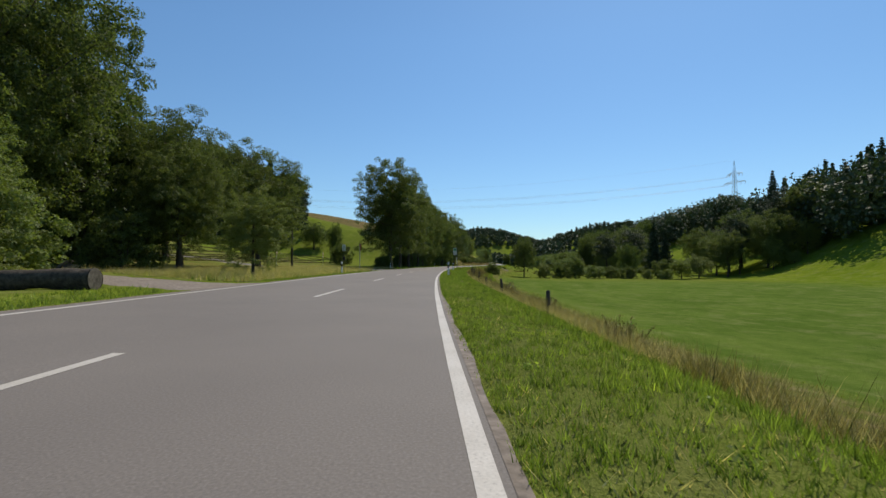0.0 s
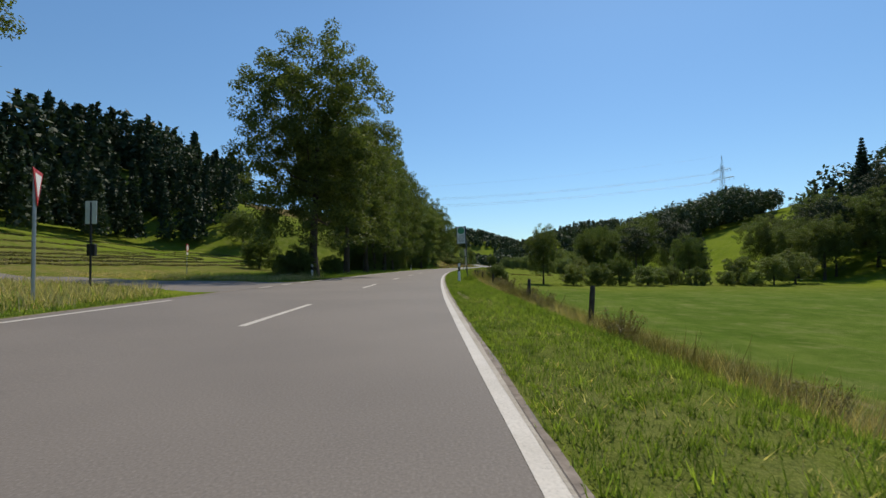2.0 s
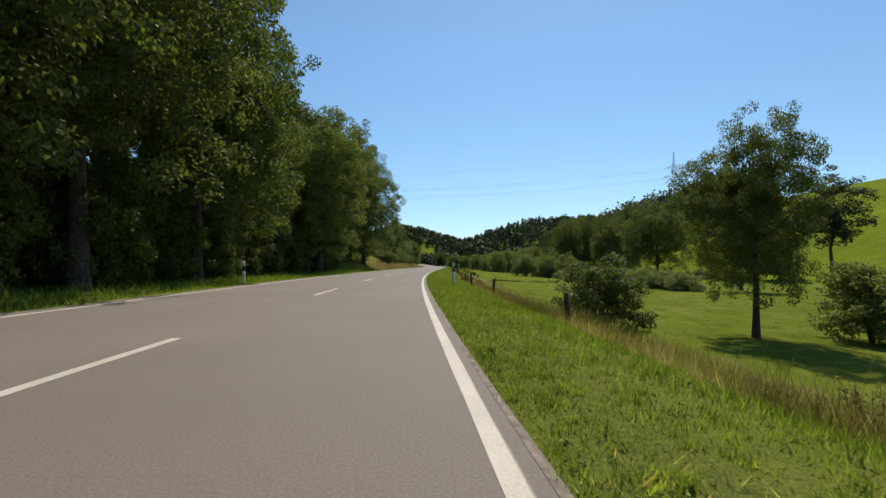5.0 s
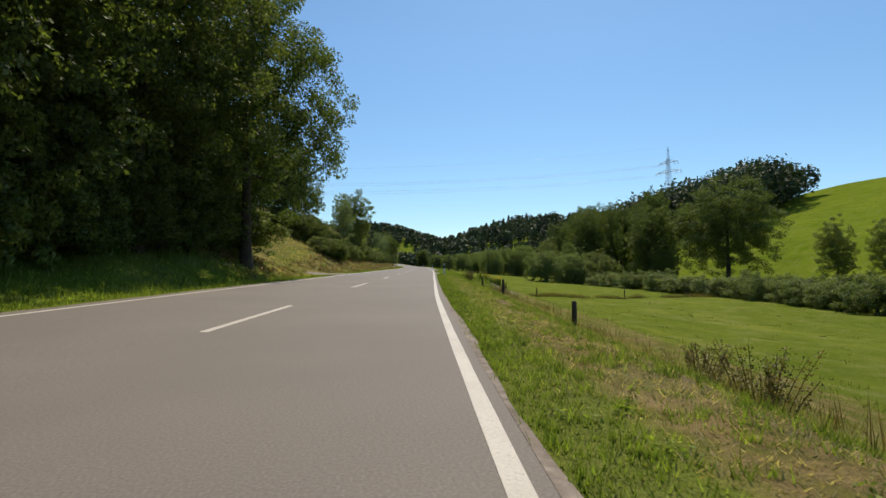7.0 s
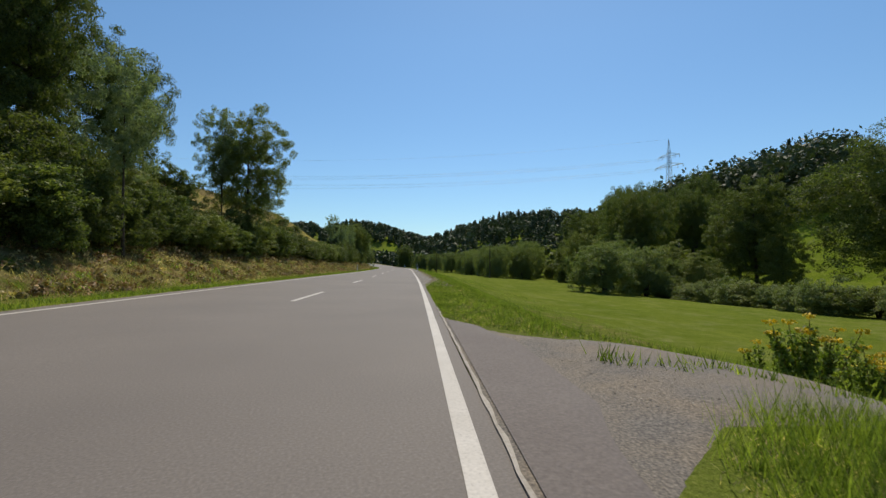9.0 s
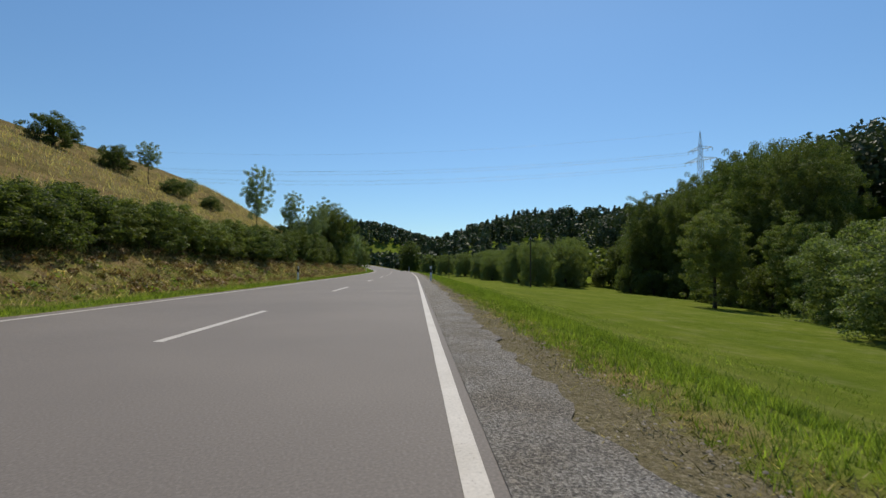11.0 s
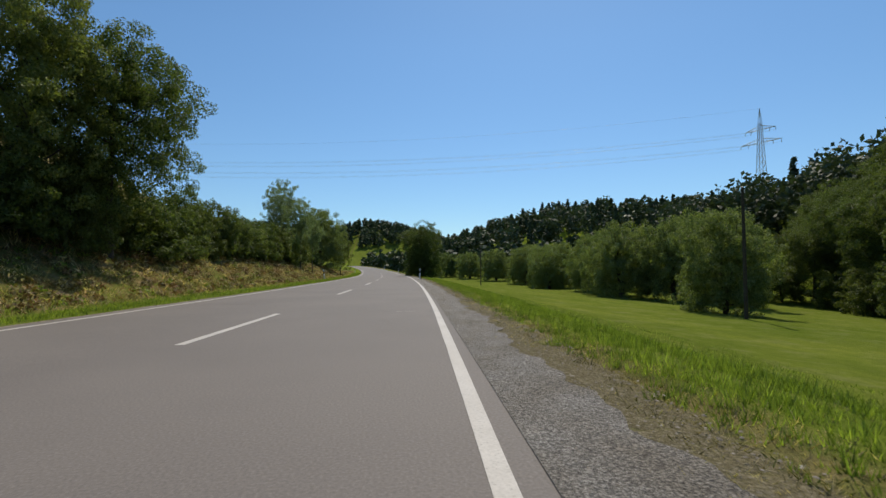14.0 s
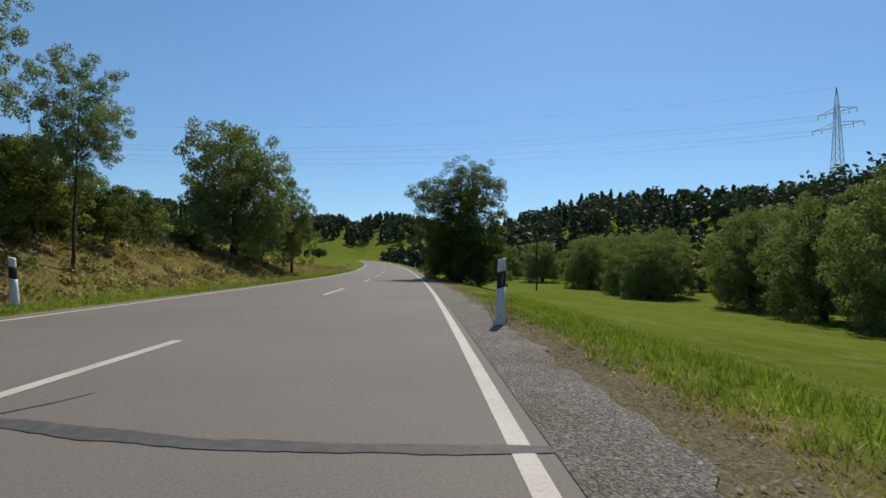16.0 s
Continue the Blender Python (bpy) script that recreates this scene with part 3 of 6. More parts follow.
DASH = ([29, 65, 101, 149, 173, 185, 209, 257, 269, 281, 293, 317, 341, 353], [-0.3, 0, -0.2, 0.2, 0.6, 0.4, 0.7, 0.4, 1.3, 1.2, 0.9, 0.1, -0.8, -0.4])
for i in range(-2, 40):
    d = float(np.interp(5 + 12 * i, *DASH))
    tagged(new("centre_dash", marking("centre_dash", 1.0 + 12 * i + d, 5.0 + 12 * i + d, 0, 0.12)), "white painted centre line dash on grey asphalt", "road marking", "centre line dashes")

# ---------------------------------------------------------------- plants
OAK = broadleaf("oak_tree", 1, 17, 13, 3.0, 780, 120, 0.092, LEAF, 0.36, "broad dark green roadside tree with a thick trunk", lobes=32, skirt=0.25, spread=0.5)
LINDEN = broadleaf("linden_tree", 2, 18, 11, 2.8, 780, 120, 0.092, LEAF, 0.33, "tall dark green roadside tree in full leaf", lobes=34, skirt=0.25, spread=0.5)
ASH = broadleaf("ash_tree", 3, 14, 9, 1.6, 560, 110, 0.082, LEAF_LIGHT, 0.24, "light green tree with a loose crown", lobes=20, skirt=0.3, spread=0.5)
BIRCH = broadleaf("birch_tree", 4, 9, 4.2, 2.9, 320, 100, 0.045, LEAF_SILVER, 0.09, "slender young tree with silvery leaves", lobes=24, spread=0.42)
BUSH = broadleaf("bush", 5, 3.2, 3.6, 0.1, 280, 70, 0.054, LEAF, 0.06, "dense dark green roadside bush", "bush", 4, lobes=14, skirt=0.9, spread=0.5)
BUSH_LIGHT = broadleaf("bush", 6, 3.4, 3.4, 0.1, 280, 70, 0.056, LEAF_LIGHT, 0.06, "rounded light green bush", "bush", 4, lobes=13, skirt=0.9, spread=0.5)
BUSH_GREY = broadleaf("bush", 16, 3.0, 4.0, 0.1, 300, 74, 0.055, LEAF_WILLOW, 0.06, "rounded grey-green shrub in a meadow hedge", "bush", 5, lobes=12, skirt=1.0, spread=0.5)
WILLOW = broadleaf("willow_tree", 7, 9, 8.5, 0.3, 600, 92, 0.088, LEAF_WILLOW, 0.22, "rounded grey-green willow beside the stream", "tree", 3, 0.5, 0.5, lobes=20, skirt=0.95)
SPRUCE = conifer("spruce_tree", 8, 20, 6.5, NEEDLE, "tall dark green spruce tree")
PINE = broadleaf("pine_tree", 9, 19, 6.5, 6, 200, 80, 0.12, NEEDLE, 0.22, "tall dark pine with a thin crown", lobes=18)
_used = set()


def plant(kind, x, y, height, width=None, turn=None, label="", sink=0.15):
    """Puts a copy of a plant at world x, y with the given height."""
    base = {"oak": (OAK, 17, 13), "linden": (LINDEN, 18, 11), "ash": (ASH, 14, 9), "birch": (BIRCH, 9, 4.6), "bush": (BUSH, 3.2, 3.6), "bushl": (BUSH_LIGHT, 3.4, 3.4), "bushw": (BUSH_GREY, 3.0, 4.0), "willow": (WILLOW, 9, 8.5), "spruce": (SPRUCE, 20, 6.5), "pine": (PINE, 19, 6.5)}[kind]
    k = height / base[1]
    kw = (width / base[2]) if width else k
    p = at(x, y)
    a = random.uniform(0, 360) if turn is None else turn
    m = pose(p.x, p.y, p.z - sink, 0, 0, a) @ Matrix.Diagonal((kw, kw, k, 1))
    if base[0].name not in _used:
        _used.add(base[0].name)
        ob = base[0]
        ob.matrix_basis = m
    else:
        ob = base[0].copy()
        scene.collection.objects.link(ob)
        ob.matrix_basis = m
        for c in base[0].children:
            cc = c.copy()
            scene.collection.objects.link(cc)
            cc.parent = ob
    if label:
        ob["label"] = label
    return ob


def plant_su(kind, s, u, height, width=None, label=""):
    x, y = plan(s, u)
    return plant(kind, float(x), float(y), height, width, None, label)
# ---------------------------------------------------------------- trees and bushes by the road
_rr = random.Random(15)
# left, by the track
for kind, x, y, h, w in [("ash", -19.5, 17.5, 7.5, 6.5), ("ash", -22.5, 21.5, 9, 7), ("bushl", -17.2, 18.8, 4.2, 4.4), ("bushl", -16.0, 15.0, 3.0, 4.0), ("oak", -30, 31, 24, 15), ("linden", -33, 42, 25, 14), ("oak", -25.5, 46.7, 15.6, 11), ("linden", -22, 40, 11, 7), ("oak", -38, 66, 20, 13), ("oak", -22.1, 57.6, 15.2, 11.4), ("linden", -41, 50, 20, 13), ("bush", -24, 36, 5, 6), ("bush", -30, 40, 6, 7), ("bush", -36, 47, 6, 7), ("oak", -45, 40, 21, 14), ("linden", -48, 58, 20, 12)]:
    plant(kind, x, y, h, w)
plant("ash", -11.6, 29.2, 5.6, 3.9, None, "young yellow-green tree in the roadside grass")
plant("oak", -32.8, 145.9, 11.5, 4.8)
plant("oak", -42.0, 157.0, 9.0, 9.0)
plant("bush", 12.7, 125.0, 3.4, 4.2)
plant("bush", -24.0, 113.0, 5.5, 5)
# the row of tall trees along the left side
for s, u, kind, h, w in [(77.2, -6.2, "linden", 18, 11.6), (90.3, -6.8, "oak", 17.5, 10.5), (100.2, -6.7, "linden", 18, 10), (108.5, -7.4, "oak", 18, 10.5), (116, -7.4, "linden", 18.5, 10), (122, -7.2, "oak", 18, 11), (131, -7.8, "linden", 18, 10), (139, -9.2, "oak", 17, 9), (151, -6.6, "ash", 15.5, 9.0), (158, -8.8, "oak", 17, 10.5), (163, -8.8, "linden", 18, 10.5), (171, -9.0, "oak", 16, 11), (179, -7.6, "oak", 17, 11.5), (160, -15, "linden", 17, 10), (122, -13, "oak", 15, 10), (134, -14, "oak", 15, 10), (148, -15, "oak", 16, 10), (174, -17, "oak", 15, 10)]:
    plant_su(kind, s, u, h, w)
for s, u, kind, h, w in [(76.0, -7.0, "bush", 2.6, 2.4), (75.0, -7.6, "bush", 2.0, 2.2), (78.2, -7.2, "bush", 2.4, 2.4), (87.7, -7.3, "bush", 1.9, 1.3), (94.5, -9.5, "bush", 2.2, 2.6), (108, -8.8, "bush", 3.6, 4), (110, -9.2, "bush", 4, 4.5), (114, -9.6, "bush", 3.6, 4.4), (118, -9, "bush", 4, 4), (123, -9.2, "bush", 4.4, 4.4), (128, -9.4, "bush", 4, 4.6), (133, -9.2, "bush", 4.6, 4.6), (138, -10, "bush", 4.6, 5), (144, -9.6, "bush", 4.6, 5), (149, -9.6, "bush", 5, 5), (154, -9.8, "bush", 5, 5), (159, -10.4, "bush", 5.4, 5), (164, -10.4, "bush", 5, 5), (169, -11, "bush", 5, 5), (161, -8.6, "bush", 4.4, 4.6), (166, -8.8, "bush", 4.6, 4.6), (170, -9.4, "bush", 4.2, 4.2), (172.5, -9.6, "bush", 3.4, 3.6), (176, -10.5, "bushl", 2.6, 3)]:
    plant_su(kind, s, u, h, w)
for i in range(34):
    s = 109 + 2.2 * i
    plant_su(_rr.choice(["bush", "bush", "bush", "bushl"]), s, -9.4 + _rr.uniform(-0.8, 0.9), _rr.uniform(3.6, 5.6), _rr.uniform(4.0, 5.4))
for i in range(16):
    plant_su(_rr.choice(["bush", "bush", "oak"]), 150 + 2.4 * i, -13.5 + _rr.uniform(-2, 2), _rr.uniform(5, 8), _rr.uniform(5, 7))
# left bank, trees above the cutting
for kind, x, y, h, w in [("birch", 10.1, 213.0, 8.5, 3.4), ("ash", 12.0, 232.0, 11.5, 6.2), ("birch", 10.4, 231.0, 10.5, 4), ("oak", 2.6, 233.0, 12.5, 7.6), ("linden", 1.8, 223.4, 15, 6.5), ("pine", -3.5, 220.6, 16.5, 6), ("pine", -5.5, 216.0, 16.5, 6), ("oak", -6.8, 211.0, 13, 7.5), ("linden", -9, 204, 12, 8), ("oak", -12, 208, 15, 8), ("linden", -2.0, 230, 13, 7), ("linden", -6, 199, 13, 8), ("oak", -14, 200, 15, 9), ("oak", -4.5, 214, 14, 8), ("linden", -8, 221, 16, 8), ("bush", 4.2, 229, 4, 4.5), ("bush", 0.8, 226.5, 4, 4.5), ("bush", 5.4, 236, 4.4, 4.6), ("bush", -2.4, 217.4, 3.4, 4), ("bush", -5, 207, 3.6, 4.4), ("bushl", -5.2, 201, 3.4, 4.6), ("bush", -3.4, 197, 3, 4), ("bush", -6.8, 196.5, 4, 5), ("bushl", -9.4, 192, 4.4, 6), ("bushl", 0.6, 204, 2.0, 2.8), ("bush", 2.6, 208.4, 1.7, 2.6), ("bush", 9.0, 209.4, 2.6, 3.0), ("bush", 8.6, 213.6, 3.0, 3.4), ("bush", 9.2, 217.4, 2.8, 3.4), ("bush", 6.6, 215.6, 3.6, 4.0), ("bushl", 7.4, 220.6, 3.2, 4.0), ("bush", 4.4, 217.0, 4.0, 4.6), ("bush", 4.8, 222.4, 4.0, 4.6), ("bushl", 8.2, 225.4, 2.6, 3.6), ("bush", 2.0, 219.6, 4.0, 4.6), ("bushl", 0.4, 197.0, 2.4, 3.4), ("bushl", -1.4, 199.6, 2.8, 3.6), ("bush", 1.4, 200.6, 1.6, 2.6)]:
    plant(kind, x, y, h, w)
# left bank, thin trees in the hedge
for kind, x, y, h, w in [("birch", 19.7, 276.0, 7.6, 2.7), ("birch", 21.9, 286.0, 7.2, 2.7), ("birch", 23.8, 291.7, 7.2, 2.2), ("birch", 24.5, 306.0, 8.6, 3.2), ("oak", 27.2, 312.6, 9.4, 6.2), ("ash", 25.9, 309.8, 9.8, 5.0), ("birch", 30.2, 338.3, 7.2, 3.0), ("birch", 30.5, 341.2, 8.6, 3.2), ("birch", 31.9, 343.4, 7.8, 3.2), ("birch", 32.9, 346.6, 7.0, 2.9), ("ash", 36.0, 369.0, 7.4, 3.6)]:
    plant(kind, x, y, h, w)
_r = random.Random(5)
for i in range(62):
    s = 207 + i * 2.35
    if 352 < s:
        break
    low = 1.15 if s < 240 else 1.0 if s < 284 else 1.4
    low2 = 1.7 if s < 240 or s > 286 else 1.0
    plant_su(_r.choice(["bush", "bush", "bushl"]), s, -9.4 + _r.uniform(-0.5, 0.4), low * _r.uniform(1.9, 2.85), _r.uniform(2.9, 3.9))
    if s > 222:
        plant_su(_r.choice(["bush", "bush", "bushl"]), s + 1, -11.6 + _r.uniform(-0.6, 0.6), low2 * _r.uniform(0.7, 1.3), _r.uniform(2.2, 3.0))
for s, u, h, w in [(353, -9.5, 2.6, 3), (357, -10, 2.4, 3), (361, -9.2, 1.6, 2), (372, -9.8, 1.7, 2.4), (376, -10.5, 1.4, 2), (381, -9, 1.2, 1.8)]:
    plant_su("bush", s, u, h, w)
for kind, x, y, h, w in [("bush", 6.4, 283, 2.6, 3.4), ("birch", 8.6, 285, 4.6, 2.4), ("bush", 10.6, 286, 2.0, 2.6), ("bush", 13.2, 290, 1.8, 2.4), ("birch", 11.6, 288, 2.8, 1.6), ("bush", 3.0, 280, 3.0, 4.0)]:
    plant(kind, x, y, h, w)
plant("willow", 32.9, 364.0, 9.4, 7.4, None, "broad dense tree in full leaf above the bank", 0.5)
# right: the bush row across the meadow, single trees
for kind, x, y, h, w in [("oak", 21.0, 126.0, 10.8, 6.0), ("willow", 55.0, 250.0, 7.5, 9), ("bushl", 26.0, 124.8, 4.2, 4.6), ("bush", 30.0, 124.0, 4.4, 4.6), ("bush", 33.6, 123.4, 5.6, 4.5), ("bushl", 38.2, 122.6, 3.9, 5.4), ("bush", 43.0, 124.0, 3.6, 4.2), ("bush", 46.5, 122.0, 3.5, 4.2), ("bushl", 51.0, 121.0, 3.0, 3.2), ("bushl", 55.0, 120.0, 3.0, 3.4), ("ash", 60.0, 122.0, 5.4, 5.6), ("ash", 65.5, 124.0, 6.2, 6.6), ("bush", 57.0, 127, 5.2, 6), ("oak", 49.8, 130.0, 9.8, 6.0), ("pine", 62.0, 158.0, 17, 8.5), ("pine", 56.0, 166.0, 15.5, 7.5), ("oak", 92.5, 239.0, 25.5, 21), ("linden", 86.0, 255.0, 21, 12), ("linden", 90.0, 262.0, 20, 11), ("ash", 84.5, 249.0, 12, 7), ("spruce", 85.0, 195.0, 21, 8), ("spruce", 88.0, 191.5, 17, 7), ("ash", 88.0, 212.0, 12.5, 6), ("ash", 92.0, 207.0, 12, 6), ("ash", 72, 258, 9, 8), ("ash", 70, 249, 7, 6)]:
    plant(kind, x, y, h, w)
for i in range(26):
    q = i / 25
    x, y = 47.5 + 17.5 * q + _r.uniform(-1, 1), 166 + 84 * q
    plant(_r.choice(["bushw", "bushw", "bushl"]), x, y, _r.uniform(2.5, 3.5), _r.uniform(4.4, 5.8))
for i in range(16):
    plant(_r.choice(["bush", "bush", "bushl"]), 76 + 3 * math.sin(i) + 0.5 * i, 186 + 5.2 * i, _r.uniform(1.8, 3.2), _r.uniform(3.5, 5.5))
# right: willows along the stream
for x, y, h, w in [(63, 252, 8.5, 8), (66.5, 262, 9, 9), (70, 330, 10.5, 8), (77, 357, 12, 9.5), (82, 352, 12.5, 9.5), (86, 347, 12, 9), (80, 366, 11.5, 9), (84, 378, 12, 9.5), (92, 383, 13.5, 10), (84, 398, 10, 8.5), (90, 403, 12, 10.5), (90, 412, 12, 10), (96, 424, 13, 11), (94, 437, 13, 11), (100, 448, 14, 11), (92, 356, 14, 10), (98, 366, 14.5, 11), (95, 470, 13, 11), (90, 490, 12, 11), (84, 510, 12, 10)]:
    plant("willow", x, y, h * (1.07 if y > 325 else 1.0), w * 1.05, None, "", 0.9)
# the dark dense tree close to the road
plant("oak", 47.6, 362.5, 8.4, 6.2, None, "dark dense tree standing close to the verge")
plant("bush", 48.6, 361.0, 4.6, 4.6)
plant("bush", 47.4, 364.5, 4.2, 4.2)
# right: tall trees at the meadow's end
for x, y, h, w in [(101.6, 309, 28, 14), (92, 298, 26, 13), (87, 289, 24, 12), (83, 281, 22, 11), (97, 296, 27, 13), (100, 320, 25, 13), (99, 331, 24, 13), (105, 340, 18.2, 13), (109, 348, 18.2, 13), (117, 349, 19.0, 13), (112, 330, 28, 14), (124, 330, 25, 14), (127, 343, 19.0, 15), (118, 318, 24, 13), (131, 355, 18.2, 14), (120, 306, 22, 13), (132, 318, 24, 14), (116, 358, 15.2, 12), (124, 363, 15.2, 12), (106, 352, 12.9, 10)]:
    plant(_r.choice(["oak", "linden"]), x, y, h, w)
for x, y, h, w in [(95, 306, 6, 7), (94, 314, 7, 7), (93, 322, 6, 7), (93, 330, 7, 7), (98, 338, 6.5, 7), (102, 345, 6, 7), (100, 352, 6, 7), (86, 297, 7, 8), (80, 287, 6, 7), (76, 279, 6, 7)]:
    plant("bush", x, y, h, w)
for x, y, h, w in [(70, 281, 12.5, 8), (82, 291, 14, 8), (75, 274, 11, 7.5)]:
    plant("ash", x, y, h, w)


# ---------------------------------------------------------------- woods, far off
def wood(name, label, spots, mat, conifer_share, size, seed, per=120):
    """Many trees joined: each a crown of leaf clusters and a thin trunk."""
    rng = np.random.default_rng(seed)
    vs, fs, k = [], [], 0
    for s, u, h in spots:
        x, y = plan(s, u)
        z = float(land(s, u))
        con = rng.uniform() < conifer_share
        if con:
            n = per
            q = rng.uniform(0, 1, n) ** 1.3
            a = rng.uniform(0, 6.28, n)
            r = (1 - q) * h * 0.17 * rng.uniform(0.55, 1.0, n) + 0.1
            p = np.stack([np.cos(a) * r, np.sin(a) * r, h * (0.12 + 0.88 * q)], 1)
        else:
            d = rng.normal(size=(per, 3))
            d /= np.linalg.norm(d, axis=1)[:, None]
            rr = rng.uniform(0.6, 1.0, (per, 1)) * (1 + 0.2 * np.sin(4 * d[:, :1] + rng.uniform(0, 6)) * np.cos(3 * d[:, 1:2] + 5 * d[:, 2:]))
            w = h * rng.uniform(0.26, 0.36)
            p = d * rr * np.array([w, w, h * 0.42]) + np.array([0, 0, h * 0.56])
        v, f = leaves(rng, p + np.array([float(x), float(y), z]), np.full(len(p), size * 0.5), 1, size, 0.8)
        vs.append(v)
        fs.append(f + k)
        k += len(v)
    ob = new(name, mesh_of(name, np.concatenate(vs), np.concatenate(fs), mat))
    return tagged(ob, label, "woodland", kind="stuff")


def scatter(seed, s0, s1, u0, u1, step, h0, h1, keep=None):
    rng = np.random.default_rng(seed)
    out = []
    for s in np.arange(s0, s1, step):
        for u in np.arange(u0, u1, step):
            ss, uu = s + rng.uniform(-0.5, 0.5) * step, u + rng.uniform(-0.5, 0.5) * step
            if keep is None or keep(ss, uu):
                out.append((ss, uu, rng.uniform(h0, h1)))
    return out


# dark conifers on the right, beyond the meadow
for x, y, kind, h in [(77, 131, "oak", 13), (82, 134, "pine", 18), (88, 131, "oak", 16), (93, 135, "pine", 20), (99, 133, "linden", 18), (100, 146, "spruce", 25), (106, 138, "oak", 17), (84, 142, "pine", 17), (90, 146, "oak", 18), (79, 140, "oak", 13), (110, 131, "pine", 19), (117, 128, "spruce", 22), (124, 131, "pine", 20), (131, 127, "oak", 16), (86, 126, "ash", 9), (95, 126, "ash", 10), (104, 124, "oak", 11), (112, 121, "ash", 10), (120, 119, "oak", 11), (129, 117, "ash", 10), (80, 150, "oak", 15), (87, 157, "pine", 17), (138, 122, "pine", 19), (146, 120, "oak", 18), (98, 127, "bush", 4), (90, 124, "bushl", 3.6), (108, 120, "bush", 4), (116, 118, "bushl", 4), (124, 116, "bush", 4)]:
    plant(kind, x, y, h)
# woods beyond the meadow: haze is painted into their leaf colour
wood("conifer_wood", "dark mixed wood of spruce and pine on the slope", scatter(11, 130, 188, 94, 230, 6.0, 14, 21), LEAF_HAZED, 0.5, 0.62, 21, 440)
wood("hillside_wood", "dark green mixed wood covering the hillside", [(a, b, (h + (2.8 if a < 372 + 0.2 * (b - 100) else 0.0)) * (0.62 + 0.38 * float(smooth(0, 24, 193 + 0.45 * (a - 386) - b)))) for a, b, h in scatter(12, 312, 440, 100, 245, 7.5, 16.5, 22, lambda s, u: s > np.interp(u, [97, 103, 110, 138, 175, 195, 236], [338, 322, 316, 322, 348, 356, 372]) and u < 197 + 0.45 * (s - 386))], LEAF_HAZED, 0.08, 0.78, 22, 500)
wood("hillside_wood", "lower green wood and scrub on the hillside", scatter(31, 420, 570, 100, 330, 10, 4, 8), LEAF_HAZED, 0.05, 0.8, 32, 240)
wood("wooded_ridge", "dark wooded ridge across the valley", scatter(13, 570, 1000, 90, 330, 13, 13, 19), LEAF_HAZED, 0.45, 1.4, 23, 190)
wood("far_woods", "far dark woods on the hills closing the valley", scatter(14, 1120, 1800, -500, 600, 26, 14, 18), LEAF_HAZED, 0.5, 3.4, 24, 75)
wood("far_woods", "dark wooded hill closing the valley", scatter(44, 890, 1120, -260, 420, 13, 14, 18, lambda s, u: s > 935 + 25 * math.sin(u * 0.02)), LEAF_HAZED, 0.6, 1.9, 54, 120)
wood("conifer_wood", "dense dark spruce wood above the mown field", scatter(15, 10, 245, -124, -76, 6.0, 15, 18, lambda s, u: s < 190 or float(plan(s, u)[0]) < -0.29 * float(plan(s, u)[1])), NEEDLE, 0.85, 0.9, 25, 270)
wood("conifer_wood", "front of the spruce wood above the mown field", scatter(45, 106, 240, -80, -52, 5.0, 11.5, 14.5, lambda s, u: u < -76 and s < 125 or (s > 108 and u < np.interp(s, [108, 140, 150, 160, 180], [-68, -64, -58, -53, -49]) and float(plan(s, u)[0]) < -0.29 * float(plan(s, u)[1]))), NEEDLE, 0.85, 0.5, 55, 520)
wood("far_copse", "flat-topped dark wood on a far hill", scatter(16, 860, 950, -210, -70, 14, 12, 15), LEAF_HAZED, 0.6, 1.8, 26, 120)
wood("hedgerow", "small trees along a far hedge on the hill", scatter(17, 262, 330, 236, 262, 11, 6, 10, lambda s, u: math.sin(s * 3.1 + u) > -0.2), LEAF_HAZED, 0.0, 1.4, 27, 80)
wood("stream_trees", "trees and scrub along the valley stream", scatter(18, 520, 900, 30, 90, 11, 8, 14), LEAF_HAZED, 0.15, 1.8, 28, 90)
wood("stream_trees", "trees and scrub along the valley road", scatter(19, 450, 800, -40, -14, 13, 4, 9, lambda s, u: math.sin(s * 0.7 + u * 1.3) > 0.5), LEAF_HAZED, 0.1, 1.5, 29, 90)
wood("hill_scrub", "light green scrub and bushes on the hill", scatter(20, 372, 540, 62, 104, 8.0, 4, 8), LEAF_LIGHT, 0.0, 1.3, 30, 130)
